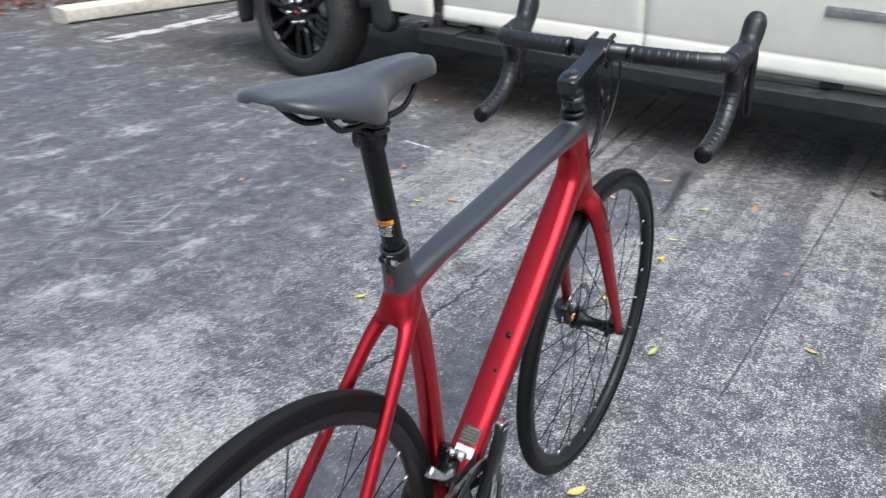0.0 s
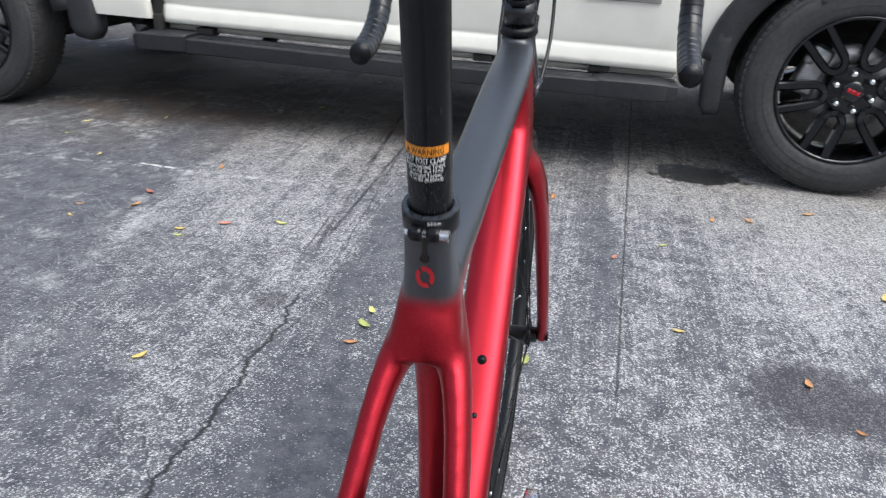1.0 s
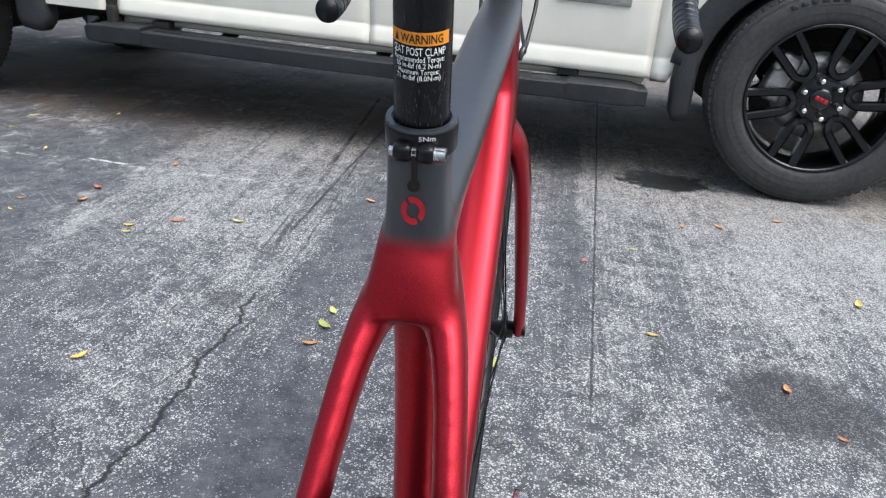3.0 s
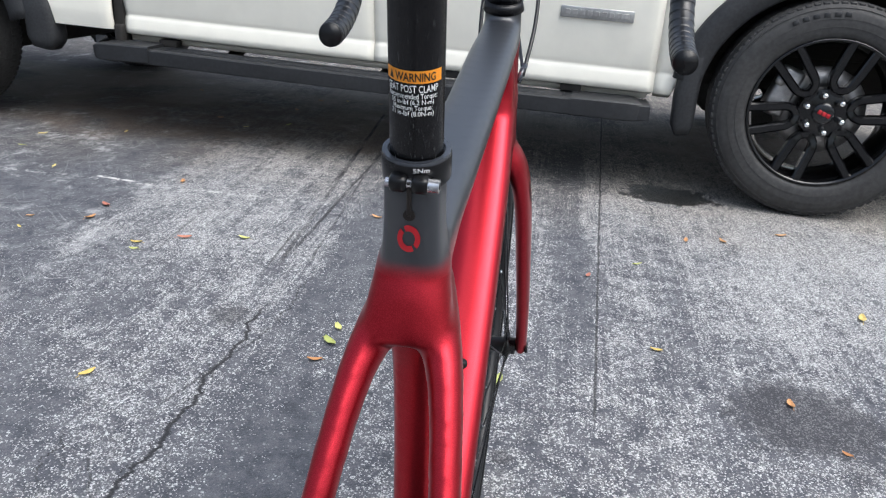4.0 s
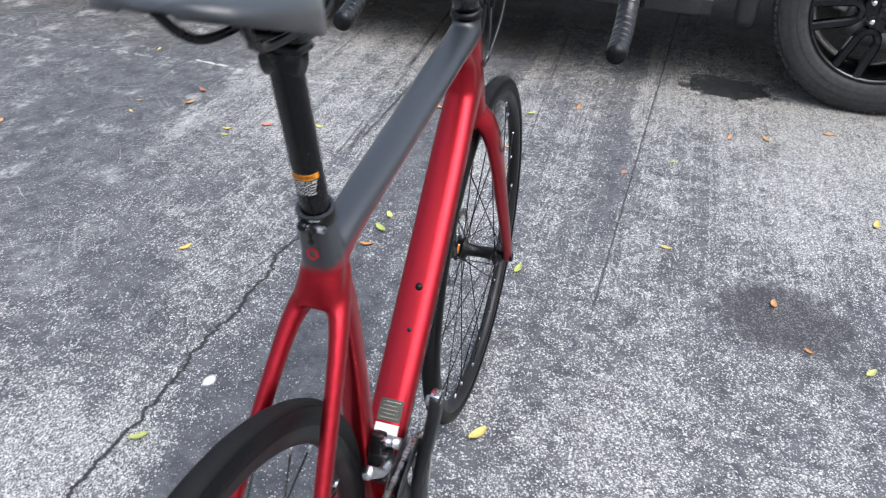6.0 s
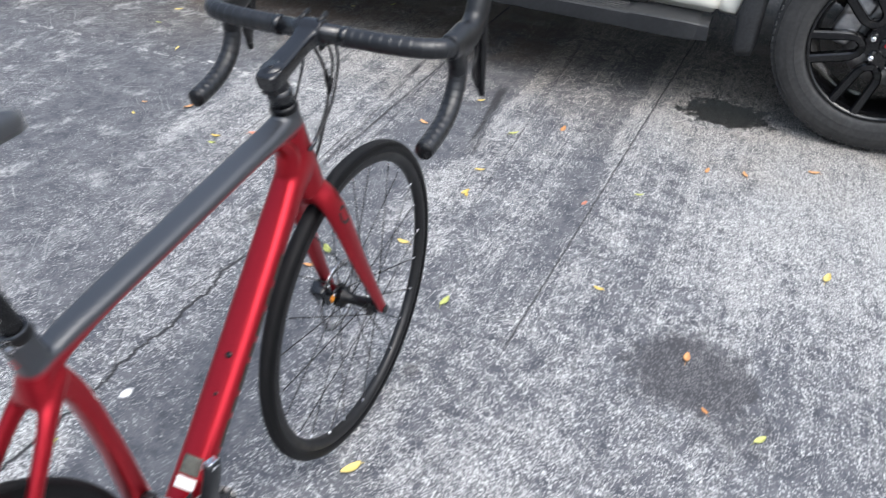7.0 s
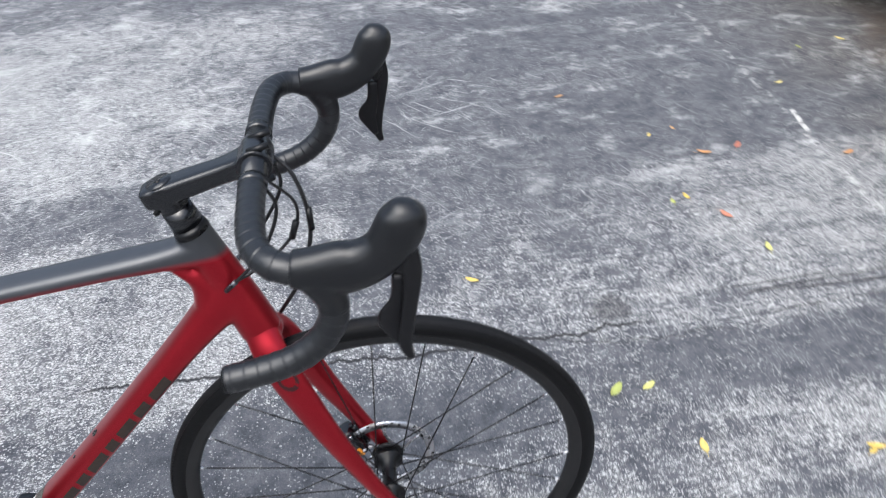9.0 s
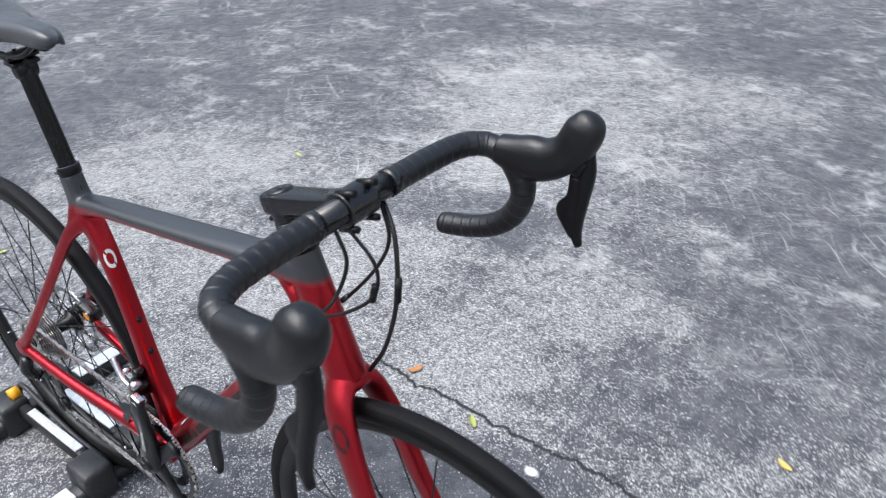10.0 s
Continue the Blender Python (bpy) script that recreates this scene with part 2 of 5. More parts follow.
def pavement():
    """Old sealed paving: a dark blue-grey seal worn through to pale chips, in strips, with stains, joints and a crack."""
    n = Nodes("worn_paving")
    x, y, z = n.split(n.co)
    flat = n.join(x, y)

    def noise(scale, detail=3.0, rough=0.55, stretch=(1, 1), shift=(0, 0), warp=None):
        node = n.t.nodes.new("ShaderNodeTexNoise")
        node.noise_dimensions = "2D"
        n.put(node.inputs["Vector"], n.scaled(flat if warp is None else warp, (*stretch, 1), (*shift, 0)))
        node.inputs["Scale"].default_value, node.inputs["Detail"].default_value, node.inputs["Roughness"].default_value = scale, detail, rough
        return node.outputs[0]

    def chips(scale, stretch=(1, 1)):
        node = n.t.nodes.new("ShaderNodeTexVoronoi")
        node.voronoi_dimensions = "2D"
        n.put(node.inputs["Vector"], n.scaled(flat, (*stretch, 1)))
        node.inputs["Scale"].default_value = scale
        return n.split(node.outputs["Color"]), node.outputs["Distance"]

    def off(v, gain):
        return n.op("MULTIPLY", n.op("SUBTRACT", v, 0.5), gain)

    def times(a, *m):
        for k in m:
            a = n.op("MULTIPLY", a, k)
        return a

    def worst(*m):
        out = m[0]
        for k in m[1:]:
            out = n.op("MAXIMUM", out, k)
        return out

    def strip(v, a, b, soft):
        return n.op("MULTIPLY", n.ramp(v, a - soft, a + soft), n.ramp(v, b + soft, b - soft))

    xs = n.op("ADD", x, off(noise(2.2, 4, 0.6), 0.9))
    ys = n.op("ADD", y, off(noise(2.2, 4, 0.6, (1, 1), (7.3, 2.1)), 0.30))
    yb = n.op("ADD", y, off(noise(3.0, 3, 0.6, (0.5, 1), (3.3, 5.1)), 0.10))

    def spot(cx, cy, rx, ry, soft=0.35, wobble=0.5):
        dx = n.op("DIVIDE", n.op("SUBTRACT", x, cx), rx)
        dy = n.op("DIVIDE", n.op("SUBTRACT", y, cy), ry)
        d = n.op("SQRT", n.op("ADD", n.op("MULTIPLY", dx, dx), n.op("MULTIPLY", dy, dy)))
        d = n.op("ADD", d, off(noise(14, 5, 0.65), wobble * 2))
        return n.ramp(d, 1 + soft, 1 - soft)

    def seam(off_y, slope, width, wiggle, x0, x1, strength, rate=5.5):
        d = n.op("SUBTRACT", y, n.op("MULTIPLY_ADD", x, slope, off_y))
        d = n.op("ADD", d, off(n.noise(n.join(x, 0.0, off_y), rate, 6, 0.7), wiggle))
        return times(n.ramp(n.op("ABSOLUTE", d), width, width * 0.3), strip(x, x0, x1, 0.06), strength)

    # how far the seal is worn through, 0 whole to 1 bare: (kind, x0, x1, y0, y1, softness, softness, weight)
    def most(rows, first=0.0):
        out = first
        for kind, x0, x1, y0, y1, sx, sy, weight in rows:
            out = n.op("MAXIMUM", out, n.op("MULTIPLY", n.op("MULTIPLY", strip(xs, x0, x1, sx), strip(yb if kind == "band" else ys, y0, y1, sy)), weight))
        return out

    sealed = most((("patch", 0.38, 1.25, 0.27, 0.46, 0.15, 0.03, 1.0), ("patch", 0.55, 0.95, 0.20, 0.54, 0.12, 0.06, 0.8)))
    dark = most((("band", 1.45, 2.75, 0.36, 0.56, 0.2, 0.025, 0.9), ("band", 2.25, 3.3, 0.27, 0.40, 0.15, 0.025, 0.9), ("patch", 0.75, 1.6, 0.30, 0.58, 0.2, 0.06, 0.5), ("band", 1.6, 3.4, 1.42, 2.05, 0.3, 0.04, 0.85),
                 ("band", 2.0, 2.9, 2.2, 2.5, 0.2, 0.025, 0.5), ("patch", 0.75, 1.9, 1.25, 2.9, 0.2, 0.2, 0.55), ("patch", 0.85, 1.25, 0.85, 1.7, 0.12, 0.15, 0.6), ("patch", 1.2, 2.0, 0.75, 1.35, 0.2, 0.12, 0.5), ("patch", -0.5, 9.0, 3.3, 9.0, 0.4, 0.3, 1.0),
                 ("patch", -9.0, -1.6, -9.0, 9.0, 0.3, 0.2, 0.85), ("patch", -0.35, 0.22, 1.30, 1.58, 0.1, 0.06, 0.8), ("band", 2.95, 4.2, 0.30, 0.62, 0.2, 0.025, 0.6), ("band", 2.0, 3.4, -0.22, -0.10, 0.3, 0.015, 0.25), ("patch", 1.3, 9.0, 2.1, 9.0, 0.3, 0.3, 0.8), ("patch", -4.0, -0.75, 1.45, 4.0, 0.3, 0.25, 0.75),
                 ("band", 1.5, 3.2, 0.02, 0.10, 0.3, 0.012, 0.35)), sealed)
    pale = most((("patch", -1.5, 0.45, 0.55, 2.1, 0.3, 0.2, 0.55), ("patch", -1.3, 0.55, 2.0, 3.2, 0.35, 0.3, 0.65), ("band", 1.75, 4.3, 0.83, 1.38, 0.3, 0.03, 0.45), ("band", 1.5, 2.9, 0.62, 0.78, 0.25, 0.025, 0.4),
                 ("patch", 1.15, 1.75, 0.64, 0.98, 0.15, 0.1, 0.45), ("band", 1.9, 3.8, -5.0, -0.235, 0.4, 0.015, 0.75), ("patch", -0.3, 0.75, 0.50, 1.3, 0.2, 0.12, 0.9), ("band", 1.7, 2.6, 0.13, 0.30, 0.2, 0.025, 0.5),
                 ("patch", 2.1, 2.6, 2.65, 3.0, 0.15, 0.06, 0.6), ("patch", 1.15, 1.5, 2.35, 2.75, 0.1, 0.06, 0.6)))
    bare = n.op("ADD", n.op("MULTIPLY_ADD", dark, -0.33, 0.275), n.op("MULTIPLY", pale, 0.24))
    lane = n.t.nodes.new("ShaderNodeTexWhiteNoise")
    lane.noise_dimensions = "1D"
    n.put(lane.inputs["W"], n.op("FLOOR", n.op("MULTIPLY", n.op("ADD", yb, n.op("MULTIPLY", x, 0.02)), 6.5)))
    lanes = n.op("MULTIPLY", off(lane.outputs["Value"], 0.28), n.ramp(x, 1.0, 1.8))
    bare = n.op("ADD", bare, n.op("MULTIPLY", lanes, n.ramp(noise(1.2, 3, 0.6, (0.6, 2.0), (9, 4)), 0.40, 0.62)))
    bare = n.op("ADD", bare, off(noise(1.0, 5, 0.62, (0.55, 7.0)), n.ramp(x, 0.2, 1.5, 0.10, 0.40)))
    bare = n.op("ADD", bare, off(noise(1.3, 5, 0.6), n.ramp(x, 0.2, 1.5, 0.80, 0.28)))
    bare = n.op("ADD", bare, off(noise(6.0, 8, 0.76), 0.74))
    bare = n.op("ADD", bare, off(noise(24, 6, 0.75), 0.62))
    bare = n.op("ADD", bare, off(noise(1.0, 4, 0.65, (1.6, 85)), n.ramp(x, 0.9, 1.6, 0.05, 0.55)))
    # far side: smoother seal
    calm = n.op("MULTIPLY", n.ramp(y, 0.8, 1.5), n.ramp(x, 0.5, 0.9))
    bare = n.op("SUBTRACT", bare, n.op("MULTIPLY", calm, 0.07))
    bare = n.op("MAXIMUM", bare, n.op("MULTIPLY_ADD", bare, 0.35, 0.105))
    bare = n.op("MINIMUM", bare, n.op("MULTIPLY_ADD", bare, 0.45, 0.22))

    # seal and the worn binder under it
    grain = noise(420, 3, 0.7)
    seal = n.mix(n.ramp(noise(14, 9, 0.8), 0.30, 0.70), (0.050, 0.054, 0.066), (0.140, 0.144, 0.157))
    col = n.mix(n.ramp(bare, 0.16, 0.75, 0.0, 0.82), seal, (0.36, 0.355, 0.345))
    col = n.mix(n.ramp(grain, 0.32, 0.62, 0.45, 0.0, "LINEAR"), col, (0.030, 0.032, 0.038))
    # chips laid bare one by one, with dark pits between them
    chip, pit, tint = 0.0, 0.0, 0.0
    for size, share, loose, whole in ((205, 1.0, 0.14, 0.52), (330, 0.95, 0.14, 0.52), (120, 0.45, 0.10, 0.46)):
        (r0, r1, r2), far = chips(size)
        chip = n.op("MAXIMUM", chip, n.op("MULTIPLY", n.ramp(n.op("SUBTRACT", n.op("MULTIPLY", bare, share), r0), -0.02, loose), n.ramp(far, whole, 0.30)))
        if size > 200:
            pit = n.op("MAXIMUM", pit, n.op("MULTIPLY", n.ramp(r1, 0.55, 0.8), n.ramp(far, 0.55, 0.25)))
            tint = n.op("MULTIPLY_ADD", r2, 0.5, tint)
    col = n.mix(n.op("MULTIPLY", pit, n.ramp(bare, 0.15, 0.5, 0.25, 0.85)), col, (0.020, 0.021, 0.026))
    stone = n.mix(tint, (0.27, 0.268, 0.265), (0.70, 0.70, 0.69))
    col = n.mix(n.op("MULTIPLY", chip, n.ramp(calm, 0, 1, 0.90, 0.70, "LINEAR")), col, stone)
    warm = n.op("MULTIPLY", n.ramp(xs, 2.45, 3.5), 0.85)
    col = n.mix(warm, col, (1.0, 0.89, 0.75), "MULTIPLY")
    # fine pale scratches at several headings, on the far worn side
    bx = n.op("ADD", x, off(noise(1.7, 2), 0.16))
    by = n.op("ADD", y, off(noise(1.7, 2, 0.55, (1, 1), (5, 3)), 0.16))
    scratch = 0.0
    for deg, fa, fb, cut in ((25, 2.6, 95, 0.70), (48, 2.2, 110, 0.68), (118, 2.4, 105, 0.68), (140, 2.4, 90, 0.69)):
        c, s = math.cos(radians(deg)), math.sin(radians(deg))
        along = n.op("ADD", n.op("MULTIPLY", bx, c), n.op("MULTIPLY", by, s))
        over = n.op("SUBTRACT", n.op("MULTIPLY", by, c), n.op("MULTIPLY", bx, s))
        line = n.ramp(noise(1.0, 2, 0.5, (1, 1), (deg, 0), n.join(n.op("MULTIPLY", along, fa), n.op("MULTIPLY", over, fb))), cut, cut + 0.07)
        scratch = n.op("MAXIMUM", scratch, line)
    worn = times(n.ramp(noise(1.5, 4, 0.55, (1, 1), (4, 9)), 0.44, 0.62), n.ramp(y, 0.9, 1.5, 0.0, 0.8), n.ramp(x, 2.3, 1.2, 0.3, 1.0))
    wisp = times(n.ramp(noise(3.4, 10, 0.82, (1.0, 1.3), (2, 6)), 0.52, 0.68), n.ramp(y, 0.9, 1.6), 0.58)
    col = n.mix(worst(times(scratch, worn, n.ramp(grain, 0.30, 0.60, 0.35, 0.9)), times(wisp, n.ramp(grain, 0.3, 0.6, 0.3, 1.0))), col, (0.60, 0.60, 0.585))
    # stains, and tones painted below the truck for light and shade
    lump = noise(30, 5, 0.7)
    stain = worst(times(spot(1.47, -0.69, 0.16, 0.15, 0.28, 0.7), 0.95), times(spot(1.33, -0.80, 0.10, 0.09, 0.4, 0.8), 0.5), times(spot(1.18, -0.04, 0.022, 0.022, 0.3, 0.2), 0.8))
    col = n.mix(times(stain, n.ramp(chip, 0, 1, 1.0, 0.75, "LINEAR")), col, (0.036, 0.036, 0.042))
    tar = n.op("MULTIPLY", spot(1.62, 0.70, 0.05, 0.05, 0.4, 0.9), 0.6)
    # paler inner ground: light from the truck's far side, painted into the colour
    under = times(strip(xs, 3.9, 4.9, 0.35), strip(y, -2.2, 4.6, 0.5), n.ramp(noise(1.6, 4), 0.25, 0.60))
    col = n.mix(n.op("MULTIPLY", under, 0.7), col, (0.30, 0.26, 0.215))
    # oily brown strip, part stain, part painted shade below the truck
    brown = times(strip(xs, 3.35, 4.2, 0.22), strip(y, 0.2, 2.6, 0.4), n.ramp(noise(4.5, 6, 0.7), 0.28, 0.58))
    col = n.mix(n.op("MULTIPLY", brown, 0.65), col, (0.120, 0.082, 0.056))
    oil = n.ramp(n.op("ADD", spot(3.12, -0.58, 0.13, 0.18, 0.5, 0.7), off(noise(34, 6, 0.75), 1.6)), 0.42, 0.54)
    oil = n.op("MULTIPLY", oil, spot(3.12, -0.58, 0.20, 0.27, 0.2, 0.3))
    col = n.mix(times(oil, n.ramp(lump, 0.60, 0.72, 0.95, 0.55)), col, (0.008, 0.008, 0.007))
    col = n.mix(tar, col, (0.035, 0.035, 0.038))
    # joints and cracks
    def seams(rows):
        out = 0.0
        for row in rows:
            out = n.op("MAXIMUM", out, seam(*row))
        return out

    groove = seams(((0.54, 0.078, 0.012, 0.02, 2.0, 4.2, 0.95), (0.69, 0.0, 0.009, 0.02, 2.1, 4.0, 0.85), (-0.085, 0.146, 0.030, 0.03, 2.32, 2.95, 0.9), (0.60, 0.062, 0.006, 0.015, 1.9, 3.6, 0.7), (0.47, 0.070, 0.006, 0.02, 1.9, 3.4, 0.6), (1.00, 0.045, 0.007, 0.02, 2.0, 3.4, 0.5)))
    groove = n.op("MULTIPLY", groove, n.ramp(noise(1.0, 5, 0.7, (2.5, 14)), 0.30, 0.62, 0.1, 1.0))
    gap = seams(((-0.17, -0.042, 0.0050, 0.014, 1.35, 6.0, 0.75), (0.03, 0.04, 0.004, 0.012, 2.0, 3.6, 0.5), (0.625, 0.0, 0.0075, 0.14, 0.25, 1.68, 0.95), (0.628, 0.0, 0.0026, 0.22, 0.8, 1.45, 0.8, 9.0),
                 (0.20, 0.50, 0.004, 0.10, 0.82, 1.02, 0.6), (0.93, -0.22, 0.005, 0.10, 1.18, 1.60, 0.6), (0.52, 0.03, 0.004, 0.16, 1.60, 1.92, 0.7), (0.55, 0.24, 0.0035, 0.14, 0.93, 1.06, 0.8, 11.0)))
    gap = n.op("MAXIMUM", gap, groove)
    col = n.mix(gap, col, (0.018, 0.018, 0.020))
    # worn paint lines of an old bay
    chipped = n.ramp(noise(22, 6, 0.75), 0.52, 0.60)
    dline = n.op("ABSOLUTE", n.op("SUBTRACT", x, n.op("MULTIPLY_ADD", y, 0.03, 2.53)))
    paint = times(n.ramp(dline, 0.020, 0.008), strip(y, 0.75, 2.9, 0.1), chipped, 0.55)
    solid = n.op("MULTIPLY", n.ramp(n.op("ABSOLUTE", n.op("SUBTRACT", x, n.op("MULTIPLY_ADD", y, 0.14, 2.380))), 0.011, 0.007), strip(y, 1.50, 1.66, 0.02))
    paint = worst(paint, times(solid, n.ramp(lump, 0.35, 0.50), 1.1))
    dline2 = n.op("ABSOLUTE", n.op("SUBTRACT", y, 5.03))
    paint = worst(paint, times(n.ramp(dline2, 0.095, 0.08), strip(x, 3.3, 9.0, 0.05), n.ramp(noise(6, 6, 0.7), 0.40, 0.52)))
    col = n.mix(n.op("MULTIPLY", paint, 0.7), col, (0.66, 0.65, 0.62))
    col = n.mix(spot(0.820, 0.545, 0.014, 0.011, 0.4, 0.8), col, (0.74, 0.74, 0.72))
    h = n.op("MULTIPLY_ADD", n.ramp(chips(205)[1], 0.6, 0.1), 0.6, n.op("MULTIPLY", grain, 0.5))
    h = n.op("SUBTRACT", h, n.op("MULTIPLY", gap, 2.0))
    n.bump(h, 0.5, 0.003)
    rough = n.ramp(n.op("MAXIMUM", oil, n.op("MULTIPLY", stain, 0.4)), 0, 1, 0.86, 0.32, "LINEAR")
    return n.set(color=col, rough=rough, spec=0.35)


M_GROUND = pavement()


# ---- ground ----
bm = bmesh.new()
bmesh.ops.create_grid(bm, x_segments=24, y_segments=24, size=120)
ground = part("ground", bm, M_GROUND, None)
tagged(ground, "worn grey aggregate paving with pale streaks, stains and a crack", "pavement", kind="structure")


# ---- parked pickup truck: u runs to its tail, o out towards the bicycle, z up ----
TRUCK = Matrix(((0.07, -0.9975, 0, 2.981), (0.9975, 0.07, 0, -1.050), (0, 0, 1, 0), (0, 0, 0, 1)))
HUB_F, HUB_R, HUB_Z = -0.025, 4.0, 0.410
SIDE = -0.08
truck = thing("pickup_truck", "parked white crew-cab pickup truck with black wheels", "truck", at=TRUCK)


def skin(z):
    """How far out the body side stands at height z."""
    rows = ((0.413, -0.060), (0.422, -0.026), (0.440, -0.027), (0.484, -0.036), (0.494, -0.043), (0.504, -0.040), (0.56, -0.028), (0.75, 0.0), (0.95, 0.004), (1.10, -0.004), (1.18, -0.03))
    return SIDE + float(np.interp(z, [r[0] for r in rows], [r[1] for r in rows]))


ROWS_Z = (0.413, 0.422, 0.440, 0.47, 0.484, 0.494, 0.504, 0.52, 0.56, 0.64, 0.75, 0.85, 0.95, 1.03, 1.10, 1.15, 1.18)


def panel(name, u0, u1, label, arch=None, low=0.413, ridge=True, mirror=False):
    """One body panel, bent to the body's side, with a wheel arch cut out where it has one."""
    bm = bmesh.new()
    us = np.linspace(u0, u1, 2 + int((u1 - u0) / 0.03))
    cols = []
    for u in us:
        base = low
        wide = 0.545 if arch == HUB_F else 0.60
        if arch is not None and abs(u - arch) < wide:
            base = max(base, HUB_Z - 0.02 + math.sqrt(wide ** 2 - (u - arch) ** 2) * 0.94)
        edge = min(u - u0, u1 - u)
        tuck = 0.012 * max(0.0, 1 - edge / 0.012)
        zs = [base] + [max(z, base + 0.001 * (i + 1)) for i, z in enumerate(ROWS_Z[1:])]
        cols.append([bm.verts.new((u, (skin(z) if ridge else SIDE + 0.004 - 0.25 * max(0, 0.50 - z) ** 1.2) - tuck, z + 0.020 * (u - 0.6))) for z in zs])
    for a, b in zip(cols, cols[1:]):
        for i in range(len(a) - 1):
            bm.faces.new((a[i], b[i], b[i + 1], a[i + 1]))
    if mirror:
        bmesh.ops.transform(bm, matrix=Matrix.Translation((0, -2.0, 0)) @ Matrix.Diagonal((1, -1, 1, 1)), verts=bm.verts)
    ob = part(name, bm, M_CAR, truck, label)
    sol = ob.modifiers.new("thick", "SOLIDIFY")
    sol.thickness, sol.offset = 0.018, 0
    return ob


WIDTH = 2.0
for mirror in (False, True):
    panel("front_fender", -0.98, 0.600, "", HUB_F, 0.405, mirror=mirror)
    panel("front_door", 0.606, 1.768, "", mirror=mirror)
    panel("rear_door", 1.775, 2.948, "", mirror=mirror)
    panel("bed_side", 2.990, 5.20, "", HUB_R, 0.428, ridge=False, mirror=mirror)


def loft(rows, n_side=1):
    """Closed hull from rows of (u, half width inset, z low, z high)."""
    bm = bmesh.new()
    rings = []
    for u, inset, z0, z1 in rows:
        a, b = SIDE - inset, SIDE - WIDTH + 2 * -SIDE - 0.0 + inset
        b = -WIDTH - SIDE + inset
        rings.append([bm.verts.new((u, a, z0)), bm.verts.new((u, a, z1)), bm.verts.new((u, b, z1)), bm.verts.new((u, b, z0))])
    for p, q in zip(rings, rings[1:]):
        for j in range(4):
            bm.faces.new((p[j], p[(j + 1) % 4], q[(j + 1) % 4], q[j]))
    bm.faces.new(rings[0][::-1])
    bm.faces.new(rings[-1])
    bmesh.ops.bevel(bm, geom=bm.edges[:], offset=0.03, segments=3, profile=0.5, affect="EDGES")
    return bm


part("bonnet", loft([(-1.08, 0.14, 0.62, 1.02), (-0.95, 0.05, 0.60, 1.10), (0.2, 0.03, 1.0, 1.20), (0.68, 0.03, 1.0, 1.22)]), M_CAR, truck)
part("grille", loft([(-1.14, 0.22, 0.50, 0.98), (-1.06, 0.18, 0.48, 1.0)]), M_GLOSS, truck)
part("front_bumper", loft([(-1.20, 0.16, 0.40, 0.60), (-1.0, 0.02, 0.38, 0.62)]), M_PLASTIC, truck)
part("rear_bumper", loft([(5.20, 0.03, 0.45, 0.62), (5.36, 0.08, 0.45, 0.60)]), M_PLASTIC, truck)
part("tailgate", loft([(5.14, 0.02, 0.62, 1.18), (5.20, 0.03, 0.62, 1.18)]), M_CAR, truck)
part("bed_floor", loft([(3.06, 0.03, 0.66, 0.76), (5.16, 0.03, 0.66, 0.76)]), M_PLASTIC, truck)


def cabin():
    bm = bmesh.new()
    rings = []
    for z, u0, u1, inset in ((1.175, 0.58, 3.0, 0.03), (1.25, 0.70, 2.99, 0.05), (1.72, 1.36, 2.90, 0.20), (1.82, 1.52, 2.84, 0.26), (1.87, 1.75, 2.70, 0.42)):
        a, b = SIDE - inset, -WIDTH - SIDE + inset
        rings.append([bm.verts.new(p) for p in ((u0, a, z), (u1, a, z), (u1, b, z), (u0, b, z))])
    for p, q in zip(rings, rings[1:]):
        for j in range(4):
            bm.faces.new((p[j], p[(j + 1) % 4], q[(j + 1) % 4], q[j]))
    bm.faces.new(rings[-1])
    bm.faces.new(rings[0][::-1])
    bmesh.ops.bevel(bm, geom=bm.edges[:], offset=0.025, segments=3, profile=0.5, affect="EDGES")
    return part("cabin_roof", bm, M_CAR, truck)


cabin()


def side_glass(u0, u1, w0, w1, mirror):
    bm = bmesh.new()
    o = lambda z: SIDE - 0.042 - (z - 1.25) * 0.15 / 0.47
    pts = [(u0, o(1.24), 1.24), (u1, o(1.24), 1.24), (w1, o(1.68), 1.68), (w0, o(1.68), 1.68)]
    v = [bm.verts.new(p) for p in pts] + [bm.verts.new((p[0], p[1] - 0.02, p[2])) for p in pts]
    for f in ((0, 1, 2, 3), (7, 6, 5, 4), (0, 4, 5, 1), (1, 5, 6, 2), (2, 6, 7, 3), (3, 7, 4, 0)):
        bm.faces.new([v[i] for i in f])
    if mirror:
        bmesh.ops.transform(bm, matrix=Matrix.Translation((0, -2.0, 0)) @ Matrix.Diagonal((1, -1, 1, 1)), verts=bm.verts)
    part("side_window", bm, M_GLASS, truck, "dark tinted side glass", smooth=False)


